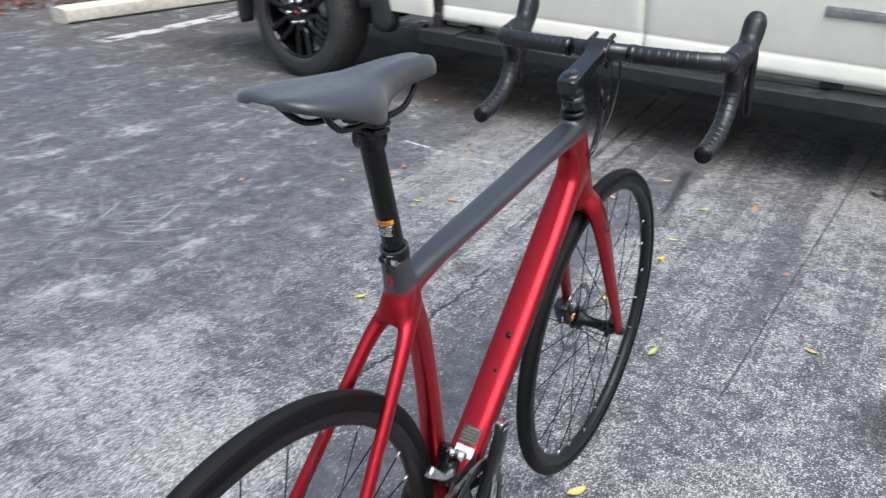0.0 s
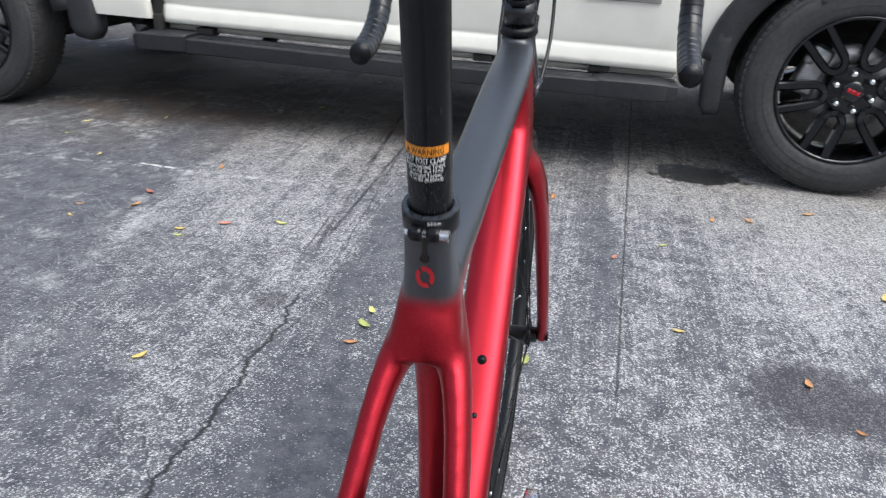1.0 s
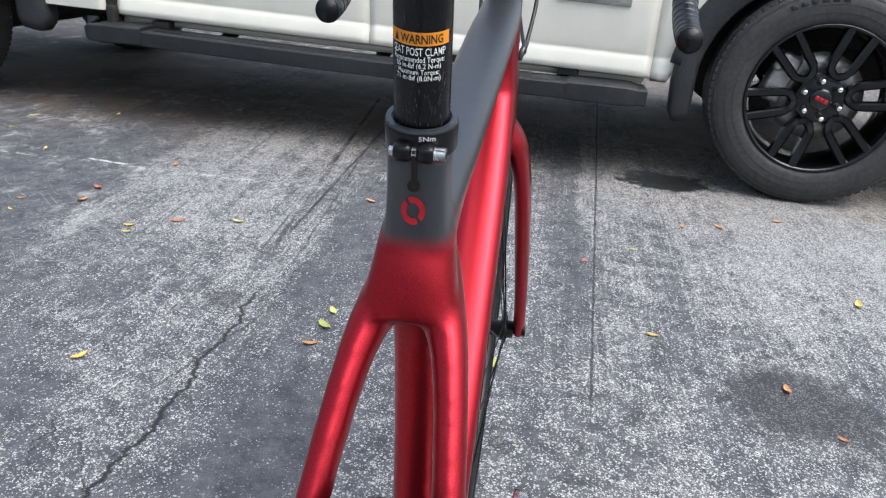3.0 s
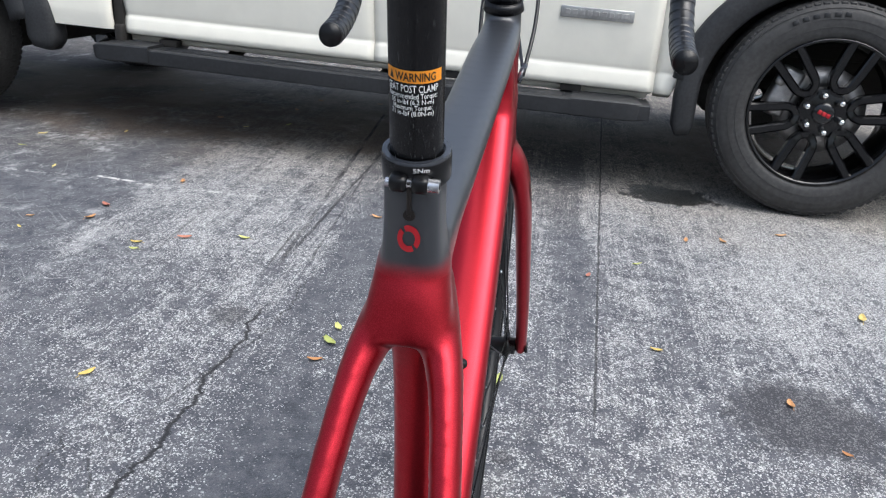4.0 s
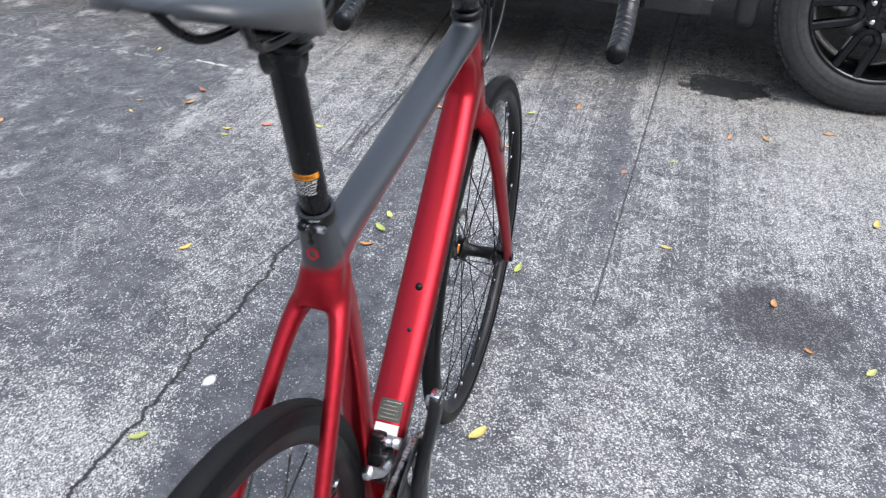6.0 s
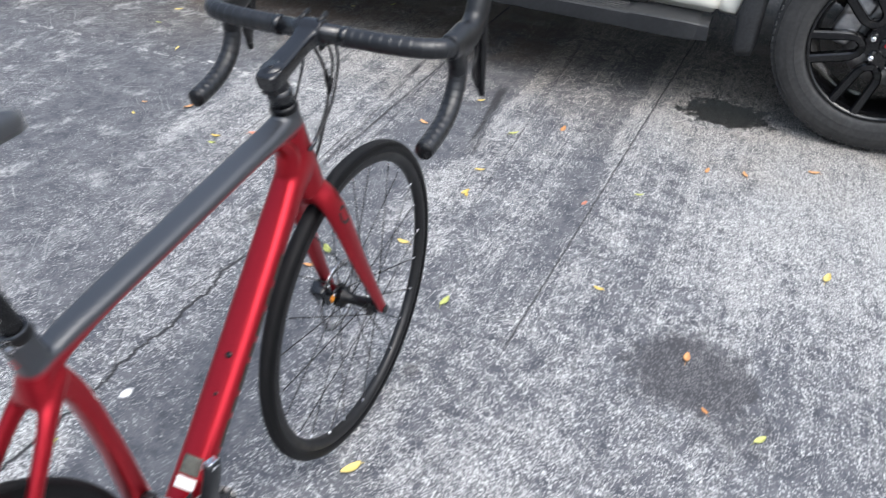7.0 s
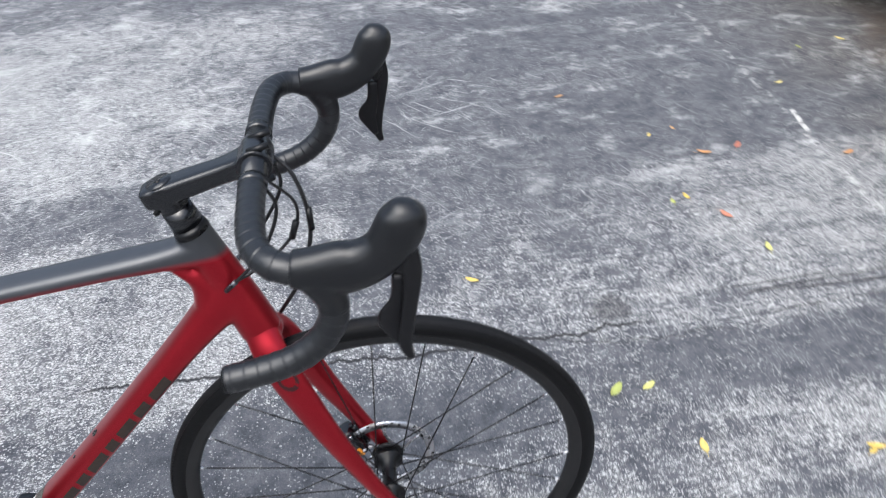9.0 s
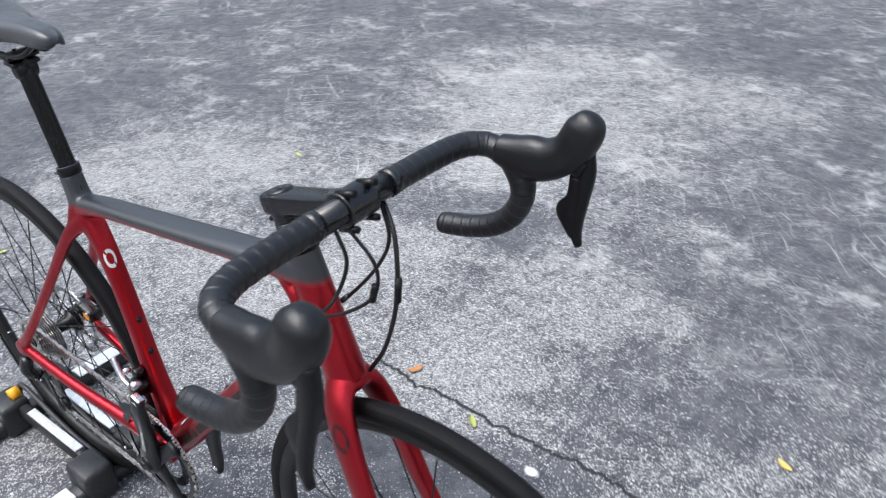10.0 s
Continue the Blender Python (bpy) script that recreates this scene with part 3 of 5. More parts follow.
for mirror in (False, True):
    side_glass(0.98, 1.78, 1.50, 1.78, mirror)
    side_glass(1.86, 2.84, 1.86, 2.80, mirror)
bm = bmesh.new()
block(bm, pose(1.05, -1.0, 1.475, 0, -35.4, 0), (0.75, 1.5, 0.02), 0.004)
part("windscreen", bm, M_GLASS, truck, "", False)
for name, rows in (("chassis", ((0.75, 3.6, 0.36, 0.62, 0.16),)),):
    bm = bmesh.new()
    block(bm, pose(2.1, -1.0, 0.64), (5.9, 1.1, 0.16), 0.02)
    block(bm, pose(1.8, -1.0, 0.58), (2.3, 1.66, 0.10), 0.02)
    block(bm, pose(2.4, -1.15, 0.50), (1.5, 0.5, 0.2), 0.05)
    block(bm, pose(3.9, -1.0, 0.40), (0.35, 1.2, 0.22), 0.08)
    block(bm, pose(0.1, -1.0, 0.50), (1.3, 1.0, 0.16), 0.05)
    for s in (-0.55, -1.45):
        block(bm, pose(2.1, s, 0.49), (6.0, 0.09, 0.16), 0.01)
    for u in (HUB_F, HUB_R):
        cyl(bm, (u, -0.3, 0.40), (u, -1.7, 0.40), 0.06)
    part("chassis", bm, M_UNDER, truck, "dark dirty underside and frame rails")
# wheel housings, dark linings above each tyre
for u in (HUB_F, HUB_R):
    for o0 in (-0.16, -1.84):
        bm = bmesh.new()
        ring = [(u + 0.56 * math.cos(a), HUB_Z + 0.54 * math.sin(a)) for a in np.linspace(0.10, math.pi - 0.10, 24)]
        d = -0.34 if o0 > -1 else 0.34
        cols = [[bm.verts.new((x, o0, z)), bm.verts.new((x, o0 + d, z))] for x, z in ring]
        for p, q in zip(cols, cols[1:]):
            bm.faces.new((p[0], q[0], q[1], p[1]))
        bm.faces.new([c[1] for c in cols])
        w = part("wheel_housing", bm, M_UNDER, truck)
        w.modifiers.new("thick", "SOLIDIFY").thickness = 0.01


def truck_wheel(u, o, turn, flip):
    hub = new("wheel")
    hub.parent = truck
    hub["label"] = "black split-spoke alloy wheel with a wide road tyre"
    hub.matrix_basis = pose(u, o, HUB_Z, 0, 0, 180 if flip else 0)
    # local: y out of the wheel (0 at the sidewall), turned about y
    bm = bmesh.new()
    prof = [(0.274, -0.022), (0.282, -0.010), (0.300, -0.003), (0.338, 0.0), (0.366, -0.004), (0.385, -0.014), (0.397, -0.028), (0.405, -0.045), (0.4085, -0.075), (0.410, -0.13),
            (0.4085, -0.19), (0.405, -0.22), (0.393, -0.245), (0.35, -0.262), (0.30, -0.255), (0.272, -0.24)]
    lathe(bm, prof, 96)
    tyre = part("tyre", bm, M_CARTYRE, hub, "worn black all-season tyre")
    for r, dy, w in ((0.318, 0.0006, 0.004), (0.346, 0.0010, 0.003), (0.383, -0.010, 0.004)):
        bm = bmesh.new()
        lathe(bm, [(r - w, dy - 0.006), (r, dy), (r + w, dy - 0.006)], 96)
        part("sidewall_rib", bm, M_CARTYRE, tyre)
    bm = bmesh.new()
    for i in range(84):
        a = 2 * math.pi * (i + 0.5) / 84
        for y, ln, rr in ((-0.045, 0.038, 0.3996), (-0.215, 0.038, 0.3996)):
            m = Matrix.Rotation(-a, 4, "Y") @ pose(rr, y, 0, 0, 0, 8)
            block(bm, m, (0.012, ln, 0.021), 0.002, 1)
        for y in (-0.085, -0.13, -0.175):
            block(bm, Matrix.Rotation(-a - y, 4, "Y") @ pose(0.4055, y, 0), (0.009, 0.034, 0.022), 0.0015, 1)
    part("tread", bm, M_CARTYRE, hub, "rows of tread blocks", False)
    bm = bmesh.new()
    lathe(bm, [(0.278, -0.018), (0.276, -0.008), (0.268, -0.009), (0.262, -0.030), (0.252, -0.060), (0.248, -0.20), (0.262, -0.24), (0.280, -0.245)], 72)
    rim = part("rim", bm, M_ALLOY, hub, "gloss black barrel with a raised lip")
    bm = bmesh.new()
    for i in range(6):
        turned = Matrix.Rotation(-radians(turn + 60 * i), 4, "Y")
        # a forked spoke: two flat arms that meet in a rounded crotch near the hub
        for s in (-1, 1):
            line = [(0.092, 0.0, -0.034), (0.102, 0.020, -0.030), (0.122, 0.035, -0.025), (0.150, 0.039, -0.022), (0.200, 0.042, -0.018), (0.268, 0.046, -0.012)]
            rings = []
            for q, (r, t, d) in enumerate(fine(line, 3)):
                w = 0.0150 + 0.0015 * min(1.0, q / 10)
                nx, nz = (0.95, 0.3) if q < 3 else (0.6, 0.8) if q < 5 else (0.0, 1.0)
                ring = [(-w, d - 0.040), (-w, d - 0.007), (-w + 0.006, d), (w - 0.006, d), (w, d - 0.007), (w, d - 0.040)]
                rings.append([bm.verts.new(turned @ Vector((r - nx * k, e, s * (t + nz * k)))) for k, e in ring])
            for p, q in zip(rings, rings[1:]):
                for j in range(6):
                    bm.faces.new((p[j], p[(j + 1) % 6], q[(j + 1) % 6], q[j]))
            bm.faces.new(rings[-1])
        tmp = bmesh.new()
        sweep(tmp, [(0.05, -0.052, 0, 0.014, 0.036), (0.100, -0.050, 0, 0.012, 0.030)], 8, (0, 1, 0), 1, 4.0)
        add(bm, tmp, turned)
    lathe(bm, [(0.0, -0.075), (0.0, -0.03), (0.050, -0.034), (0.088, -0.042), (0.094, -0.07)], 48, close=False)
    sharp(part("spokes", bm, M_ALLOY, rim, "six forked gloss black spokes"), 28)
    for i in range(6):
        a = radians(turn + 30 + 60 * i)
        bm = bmesh.new()
        c, s = 0.070 * math.cos(a), 0.070 * math.sin(a)
        cyl(bm, (c, -0.04, s), (c, -0.010, s), 0.0135, 6)
        cyl(bm, (c, -0.010, s), (c, -0.001, s), 0.0135, 12, 0.007)
        part("lug_nut", bm, M_CHROME, rim, "bright chrome lug nut")
    bm = bmesh.new()
    lathe(bm, [(0.0, -0.018), (0.030, -0.019), (0.040, -0.023), (0.042, -0.04)], 36, close=False)
    cap = part("centre_cap", bm, M_GLOSS, rim)
    bm = bmesh.new()
    for k in (-1, 0, 1):
        block(bm, pose(k * 0.016, -0.0165, k * 0.006, 0, -20, 0), (0.014, 0.003, 0.016), 0.001, 1)
    part("emblem", bm, M_REDMARK, rim, "small red emblem")
    bm = bmesh.new()
    lathe(bm, [(0.06, -0.125), (0.06, -0.10), (0.165, -0.10), (0.165, -0.125)], 48)
    part("brake_disc", bm, M_BRAKE, hub)
    bm = bmesh.new()
    block(bm, pose(0.15, -0.105, 0.06, 0, -20, 0), (0.085, 0.09, 0.19), 0.015)
    for k in (-0.045, 0.045):
        cyl(bm, (0.155 + 0.3 * k, -0.07, 0.06 + k), (0.155 + 0.3 * k, -0.052, 0.06 + k), 0.020, 16)
    part("brake_caliper", bm, M_BRAKE, hub, "grey cast brake caliper")
    if not flip:
        bm = bmesh.new()
        for k in range(6):
            a = radians(62 + k * 5.6)
            block(bm, Matrix.Rotation(-a, 4, "Y") @ pose(0.362, -0.0014, 0), (0.017, 0.003, 0.022), 0.001, 1)
        part("sidewall_marking", bm, M_PLASTIC, tyre)
    return hub


truck_wheel(HUB_F, 0.0, -10, False)
truck_wheel(HUB_R, 0.0, 22, False)
truck_wheel(HUB_F, -2.0, 10, True)
truck_wheel(HUB_R, -2.0, 40, True)

# arch mouldings and mud flaps
for u in (HUB_F, HUB_R):
    bm = bmesh.new()
    rows = []
    for a in np.linspace(radians(8), radians(172), 40):
        reach = 0.515 if u == HUB_F else 0.555
        rows.append((u + reach * math.cos(a), SIDE + 0.010, HUB_Z + (reach - 0.02) * math.sin(a), 0.024, 0.056))
    sweep(bm, rows, 8, (0, 1, 0), 1, 4.0)
    part("arch_moulding", bm, M_PLASTIC, truck, "dark plastic wheel-arch lip")
for u, s, foot, wide in ((0.472, 1, 0.268, 0.044), (HUB_R - 0.645, -1, 0.365, 0.075), (HUB_R + 0.58, 1, 0.28, 0.03)):
    bm = bmesh.new()
    sweep(bm, [(u - 0.030 * s, -0.105, 0.66, 0.056, 0.8 * wide), (u - 0.004 * s, -0.105, 0.54, 0.060, wide), (u + 0.004 * s, -0.105, 0.42, 0.060, 1.05 * wide), (u + 0.002 * s, -0.105, foot + 0.035, 0.058, wide), (u - 0.004 * s, -0.105, foot, 0.050, 0.7 * wide)],
          20, (0, 1, 0), 1, 4.0)
    part("mud_flap", bm, M_PLASTIC, truck, "moulded dark plastic mud flap")

# side step
step = new("side_step")
step.parent = truck
step["label"] = "black ribbed plastic running board"
bm = bmesh.new()
sweep(bm, [(0.655, -0.075, 0.352, 0.060, 0.028), (0.70, -0.066, 0.350, 0.084, 0.034), (1.7, -0.066, 0.357, 0.084, 0.034), (2.90, -0.066, 0.384, 0.084, 0.034), (3.02, -0.072, 0.390, 0.066, 0.030)],
      16, (0, 1, 0), 3, 9.0)
sharp(part("tread_board", bm, M_STEP, step), 25)
for a, b, z, tip in ((0.640, 0.920, 0.352, 1), (3.035, 2.760, 0.388, -1)):
    bm = bmesh.new()
    sweep(bm, [(a, -0.070, z - 0.003, 0.058, 0.024), (a + 0.018 * tip, -0.066, z - 0.001, 0.078, 0.035), (a + 0.06 * tip, -0.064, z, 0.088, 0.040), (b, -0.064, z + 0.001, 0.088, 0.039)], 16, (0, 1, 0), 2, 8.0)
    sharp(part("end_cap", bm, M_STEP, step, "moulded end cap of the step"), 25)
for u in (0.95, 1.75, 2.5):
    bm = bmesh.new()
    sweep(bm, [(u, -0.12, 0.345, 0.03, 0.018), (u, -0.24, 0.365, 0.03, 0.018), (u, -0.50, 0.46, 0.03, 0.02)], 8, (1, 0, 0), 3, 4.0)
    part("bracket", bm, M_UNDER, step)
for k in range(4):
    bm = bmesh.new()
    sweep(bm, [(0.95, -0.020 - 0.024 * k, 0.385, 0.005, 0.003), (1.7, -0.020 - 0.024 * k, 0.391, 0.005, 0.003), (2.72, -0.020 - 0.024 * k, 0.4145, 0.005, 0.003)], 6, (0, 1, 0), 6)
    part("grip_rib", bm, M_STEP, step)
for u in (0.93, 1.42, 2.74):
    bm = bmesh.new()
    block(bm, pose(u, -0.135, 0.405 + 0.013 * (u - 0.9)), (0.085, 0.05, 0.030), 0.004, 2)
    part("mount_block", bm, M_UNDER, step, "black mounting block behind the step")

# rocker below the doors, bed gap, door plate
bm = bmesh.new()
block(bm, pose(1.80, -0.225, 0.448, 0, -1.15, 0), (2.36, 0.12, 0.10), 0.02)
part("rocker", bm, M_CAR, truck, "painted sill tucked in below the doors")
# dark filler blocks stand in for the shade inside the cab-to-bed gap
bm = bmesh.new()
block(bm, pose(2.969, SIDE - 0.05, 0.80), (0.046, 0.06, 0.78), 0.005)
block(bm, pose(2.962, SIDE - 0.020, 0.452), (0.042, 0.05, 0.095), 0.01)
part("cab_gap_shade", bm, M_UNDER, truck)
bm = bmesh.new()
block(bm, pose(0.858, SIDE + 0.004, 0.702, 0, -1.2, 0), (0.285, 0.010, 0.044), 0.004)
plate = part("door_badge", bm, M_PLATE, truck, "long chrome nameplate on the door")
bm = bmesh.new()
for k in range(9):
    block(bm, pose(0.744 + 0.0285 * k, SIDE + 0.0095, 0.6995 + 0.0006 * k, 0, -1.2, 0), (0.019, 0.002, 0.020), 0.001, 1)
part("badge_relief", bm, M_BRAKE, plate, smooth=False)
for u in (1.66, 2.84):
    bm = bmesh.new()
    sweep(bm, [(u - 0.1, SIDE + 0.01, 1.02, 0.012, 0.016), (u - 0.06, SIDE + 0.045, 1.02, 0.010, 0.016), (u + 0.06, SIDE + 0.045, 1.02, 0.010, 0.016), (u + 0.1, SIDE + 0.01, 1.02, 0.012, 0.016)],
          10, (0, 1, 0), 3, 3.0)
    part("door_handle", bm, M_CAR, truck)


# ---- wheel stop, planting bed ----
bm = bmesh.new()
sweep(bm, [(3.57, 5.95, 0.065, 0.11, 0.068), (3.62, 5.95, 0.07, 0.12, 0.072), (5.40, 5.62, 0.07, 0.12, 0.072), (5.45, 5.61, 0.065, 0.11, 0.068)], 12, (0, 1, 0), 1, 3.5)
stop = part("wheel_stop", bm, M_CONC, None)
sharp(stop)
tagged(stop, "weathered cream concrete wheel stop on the paving", "wheel stop")
bm = bmesh.new()
rng = random.Random(5)
for i in range(2600):
    px, py = rng.uniform(2.2, 9.0), rng.uniform(6.75, 8.6)
    block(bm, pose(px, py, rng.uniform(0.01, 0.06), rng.uniform(-30, 30), rng.uniform(-30, 30), rng.uniform(0, 360)), (rng.uniform(0.03, 0.09), rng.uniform(0.01, 0.03), 0.008))
mulch_mat = Nodes("bark_mulch")
isl = mulch_mat.t.nodes.new("ShaderNodeNewGeometry").outputs["Random Per Island"]
mulch_mat = mulch_mat.set(color=mulch_mat.mix(isl, (0.05, 0.022, 0.014), (0.22, 0.11, 0.07)), rough=0.9)
mulch = part("bark_mulch", bm, mulch_mat, None, smooth=False)
tagged(mulch, "red-brown bark mulch along the edge of the paving", "mulch", kind="stuff")


# ---- road bicycle: x forward, rear wheel held up a little by a floor stand ----
RA, FA, BB = Vector((0.008, 0, 0.384)), Vector((1.0, 0, 0.343)), Vector((0.397, 0, 0.307))
bike = thing("road_bicycle", "red and graphite carbon road bicycle held upright by a floor stand", "bicycle")

# frame
bm = bmesh.new()
sweep(bm, [(0.857, 0, 0.692, 0.026, 0.029), (0.842, 0, 0.742, 0.024, 0.028), (0.824, 0, 0.80, 0.0215, 0.026), (0.804, 0, 0.866, 0.0205, 0.022)], 24, k=4)
sweep(bm, [(0.815, 0, 0.838, 0.021, 0.024), (0.765, 0, 0.832, 0.0225, 0.0165), (0.686, 0, 0.824, 0.023, 0.0130), (0.534, 0, 0.804, 0.022, 0.0120), (0.40, 0, 0.787, 0.0205, 0.0125), (0.34, 0, 0.776, 0.019, 0.015), (0.29, 0, 0.762, 0.019, 0.018)], 24, k=4, power=2.8)
sweep(bm, [(0.835, 0, 0.765, 0.024, 0.036), (0.800, 0, 0.733, 0.0255, 0.026), (0.745, 0, 0.676, 0.0275, 0.0205), (0.66, 0, 0.584, 0.0285, 0.0195), (0.5825, 0, 0.5005, 0.029, 0.0200), (0.474, 0, 0.388, 0.029, 0.0215), (0.403, 0, 0.316, 0.03, 0.024)], 24,
      k=4, power=2.8)
sweep(bm, [(0.284, 0, 0.818, 0.0156, 0.0168), (0.289, 0, 0.79, 0.0160, 0.0178), (0.298, 0, 0.755, 0.0182, 0.0200), (0.328, 0, 0.690, 0.0165, 0.0140), (0.350, 0, 0.58, 0.0165, 0.0130), (0.370, 0, 0.43, 0.0180, 0.0165), (0.397, 0, 0.31, 0.024, 0.022)], 24, k=4, power=3.6)
sweep(bm, [(0.296, 0, 0.772, 0.020, 0.019), (0.284, 0, 0.748, 0.0235, 0.017), (0.272, 0, 0.724, 0.027, 0.010)], 16, k=3)
sweep(bm, [(0.772, 0, 0.818, 0.017, 0.010), (0.795, 0, 0.797, 0.020, 0.016), (0.801, 0, 0.772, 0.021, 0.018), (0.790, 0, 0.738, 0.022, 0.012)], 16, k=4)
cyl(bm, BB + Vector((0, -0.040, 0)), BB + Vector((0, 0.040, 0)), 0.027, 32)
for s in (-1, 1):
    sweep(bm, [(0.312, s * 0.008, 0.752, 0.012, 0.014), (0.284, s * 0.0175, 0.728, 0.0122, 0.014), (0.250, s * 0.0285, 0.69, 0.0094, 0.0112), (0.15, s * 0.0455, 0.560, 0.0086, 0.0102),
               (0.055, s * 0.064, 0.438, 0.0085, 0.010), (0.010, s * 0.068, 0.390, 0.009, 0.014)], 16, k=4)
    sweep(bm, [(0.387, s * 0.030, 0.312, 0.016, 0.019), (0.30, s * 0.043, 0.334, 0.012, 0.0155), (0.16, s * 0.058, 0.356, 0.0105, 0.0135), (0.008, s * 0.068, 0.384, 0.009, 0.013)], 16, k=4)
    cyl(bm, (RA.x, s * 0.060, RA.z), (RA.x, s * 0.077, RA.z), 0.017, 20)
frame_ob = melt(part("bicycle_frame", bm, M_FRAME, bike, "satin red carbon frame with a graphite top tube"), 0.0028, 9)

# bottle bolts on the down tube and the seat tube
for (bx, bz), (nx, nz) in (((0.590, 0.535), (-0.733, 0.68)), ((0.548, 0.489), (-0.733, 0.68)), ((0.3655, 0.566), (0.97, 0.23)), ((0.3745, 0.503), (0.97, 0.23))):
    bm = bmesh.new()
    c = Vector((bx, -0.004 if bx > 0.5 else 0, bz))
    d = Vector((nx, 0, nz))
    up = 0.0022 if bx > 0.5 else 0.0
    cyl(bm, c - d * 0.006, c + d * (0.0005 + up), 0.0054, 16)
    cyl(bm, c - d * 0.002, c + d * (0.0022 + up), 0.0036, 12, 0.0030)
    part("bottle_bolt", bm, M_BLACK, frame_ob, "small black hex bolt")

# plain marks: ring on the seat tube's back, ring on its side, blocks along the down tube


def on_skin(ob, target):
    """Lay a thin mark on a moulded skin."""
    sw = ob.modifiers.new("lay", "SHRINKWRAP")
    sw.target, sw.wrap_method, sw.offset = target, "NEAREST_SURFACEPOINT", 0.0005
    sw.wrap_mode = "ABOVE_SURFACE"
    return ob


def ring_mark(name, c, n, up, r, width, material, parent, tall=1.25):
    bm = bmesh.new()
    n = Vector(n).normalized()
    u = Vector(up)
    u = (u - n * u.dot(n)).normalized()
    s = n.cross(u)
    k = 40
    loops = []
    for rr in np.linspace(r - width, r, 4):
        loops.append([bm.verts.new(Vector(c) + s * (rr * math.cos(2 * math.pi * j / k)) + u * (rr * tall * math.sin(2 * math.pi * j / k)) + n * 0.001) for j in range(k)])
    for a, b in zip(loops, loops[1:]):
        for j in range(k):
            if not (j in (5, 6, 25, 26)):
                bm.faces.new((a[j], a[(j + 1) % k], b[(j + 1) % k], b[j]))
    return on_skin(part(name, bm, material, parent), parent)


def patch_mark(name, m, sx, sy, slant, material, parent, label=""):
    bm = bmesh.new()
    nx, ny = max(2, round(sx / 0.004)), max(2, round(sy / 0.004))
    g = [[bm.verts.new(m @ Vector((sx * (a / nx - 0.5) + slant * (c / ny - 0.5), sy * (c / ny - 0.5), 0.001))) for c in range(ny + 1)] for a in range(nx + 1)]
    for a in range(nx):
        for c in range(ny):
            bm.faces.new((g[a][c], g[a + 1][c], g[a + 1][c + 1], g[a][c + 1]))
    return on_skin(part(name, bm, material, parent, label), parent)


ring_mark("emblem", (0.2705, 0.0, 0.787), (-1, 0, -0.24), (0, 0, 1), 0.0062, 0.0028, M_REDMARK, frame_ob)
ring_mark("emblem", (0.3440, -0.006, 0.684), (0.90, -0.40, 0.2), (-0.2, 0, 1), 0.0105, 0.0042, M_WHITE, frame_ob, 1.6)
# plain dark bars low on both flanks of the down tube
lean = math.degrees(math.atan2(0.733, 0.68))
for s in (-1, 1):
    base = Vector((0.425, s * 0.0295, 0.335)) + Vector((0.733, 0, -0.68)) * 0.009
    flank = Matrix.Translation(base) @ pose(0, 0, 0, 0, -lean, 0) @ pose(0, 0, 0, 90 if s < 0 else -90, 0, 0)
    for a0, ln in ((0.036, 0.040), (0.084, 0.022), (0.116, 0.046), (0.172, 0.026), (0.208, 0.044), (0.262, 0.024), (0.296, 0.040), (0.346, 0.030), (0.388, 0.044)):
        patch_mark("marking", flank @ Matrix.Translation((a0 + ln / 2, 0, 0)), ln, 0.018, 0.006 * -s, M_FADED, frame_ob)

# stickers low on the down tube
low = pose(0.4690, -0.004, 0.4075, 0, -47.1, 0)
sticker = patch_mark("sticker", low, 0.030, 0.032, 0.0, M_STICKER, frame_ob, "dark warning sticker with fine pale print")
for k in range(5):
    patch_mark("print", low @ pose(0.0115 - 0.0055 * k, 0.001 * (k % 3), 0.0006), 0.0014, 0.024 - 0.004 * (k % 2), 0.0, M_PRINT, frame_ob)
patch_mark("sticker", low @ pose(-0.0275, 0.0, 0.0004), 0.018, 0.032, 0.0, M_WHITE, frame_ob, "plain white sticker")

# fork
bm = bmesh.new()
sweep(bm, [(0.850, 0, 0.712, 0.024, 0.027), (0.862, 0, 0.680, 0.027, 0.027)], 24, k=3)
for s in (-1, 1):
    sweep(bm, [(0.858, s * 0.012, 0.694, 0.017, 0.024), (0.868, s * 0.030, 0.668, 0.0135, 0.025), (0.888, s * 0.041, 0.615, 0.0115, 0.0245), (0.925, s * 0.049, 0.515, 0.0105, 0.0195),
               (0.968, s * 0.055, 0.415, 0.0095, 0.0145), (0.999, s * 0.057, 0.349, 0.009, 0.012), (1.004, s * 0.057, 0.335, 0.009, 0.010)], 20, k=5)
fork = melt(part("fork", bm, M_FRAME, bike, "satin red bladed carbon fork"), 0.0026, 8)
for s in (-1, 1):
    ring_mark("emblem", (0.884, s * 0.0535, 0.640), (0, s, -0.10), (-0.34, 0, 1), 0.016, 0.0058, M_MAROON, fork, 1.35)
bm = bmesh.new()
cyl(bm, (1.0, -0.0665, 0.343), (1.0, 0.0665, 0.343), 0.0065, 16)
cyl(bm, (1.0, -0.068, 0.343), (1.0, -0.064, 0.343), 0.009, 16)
part("axle", bm, M_BLACK, fork)


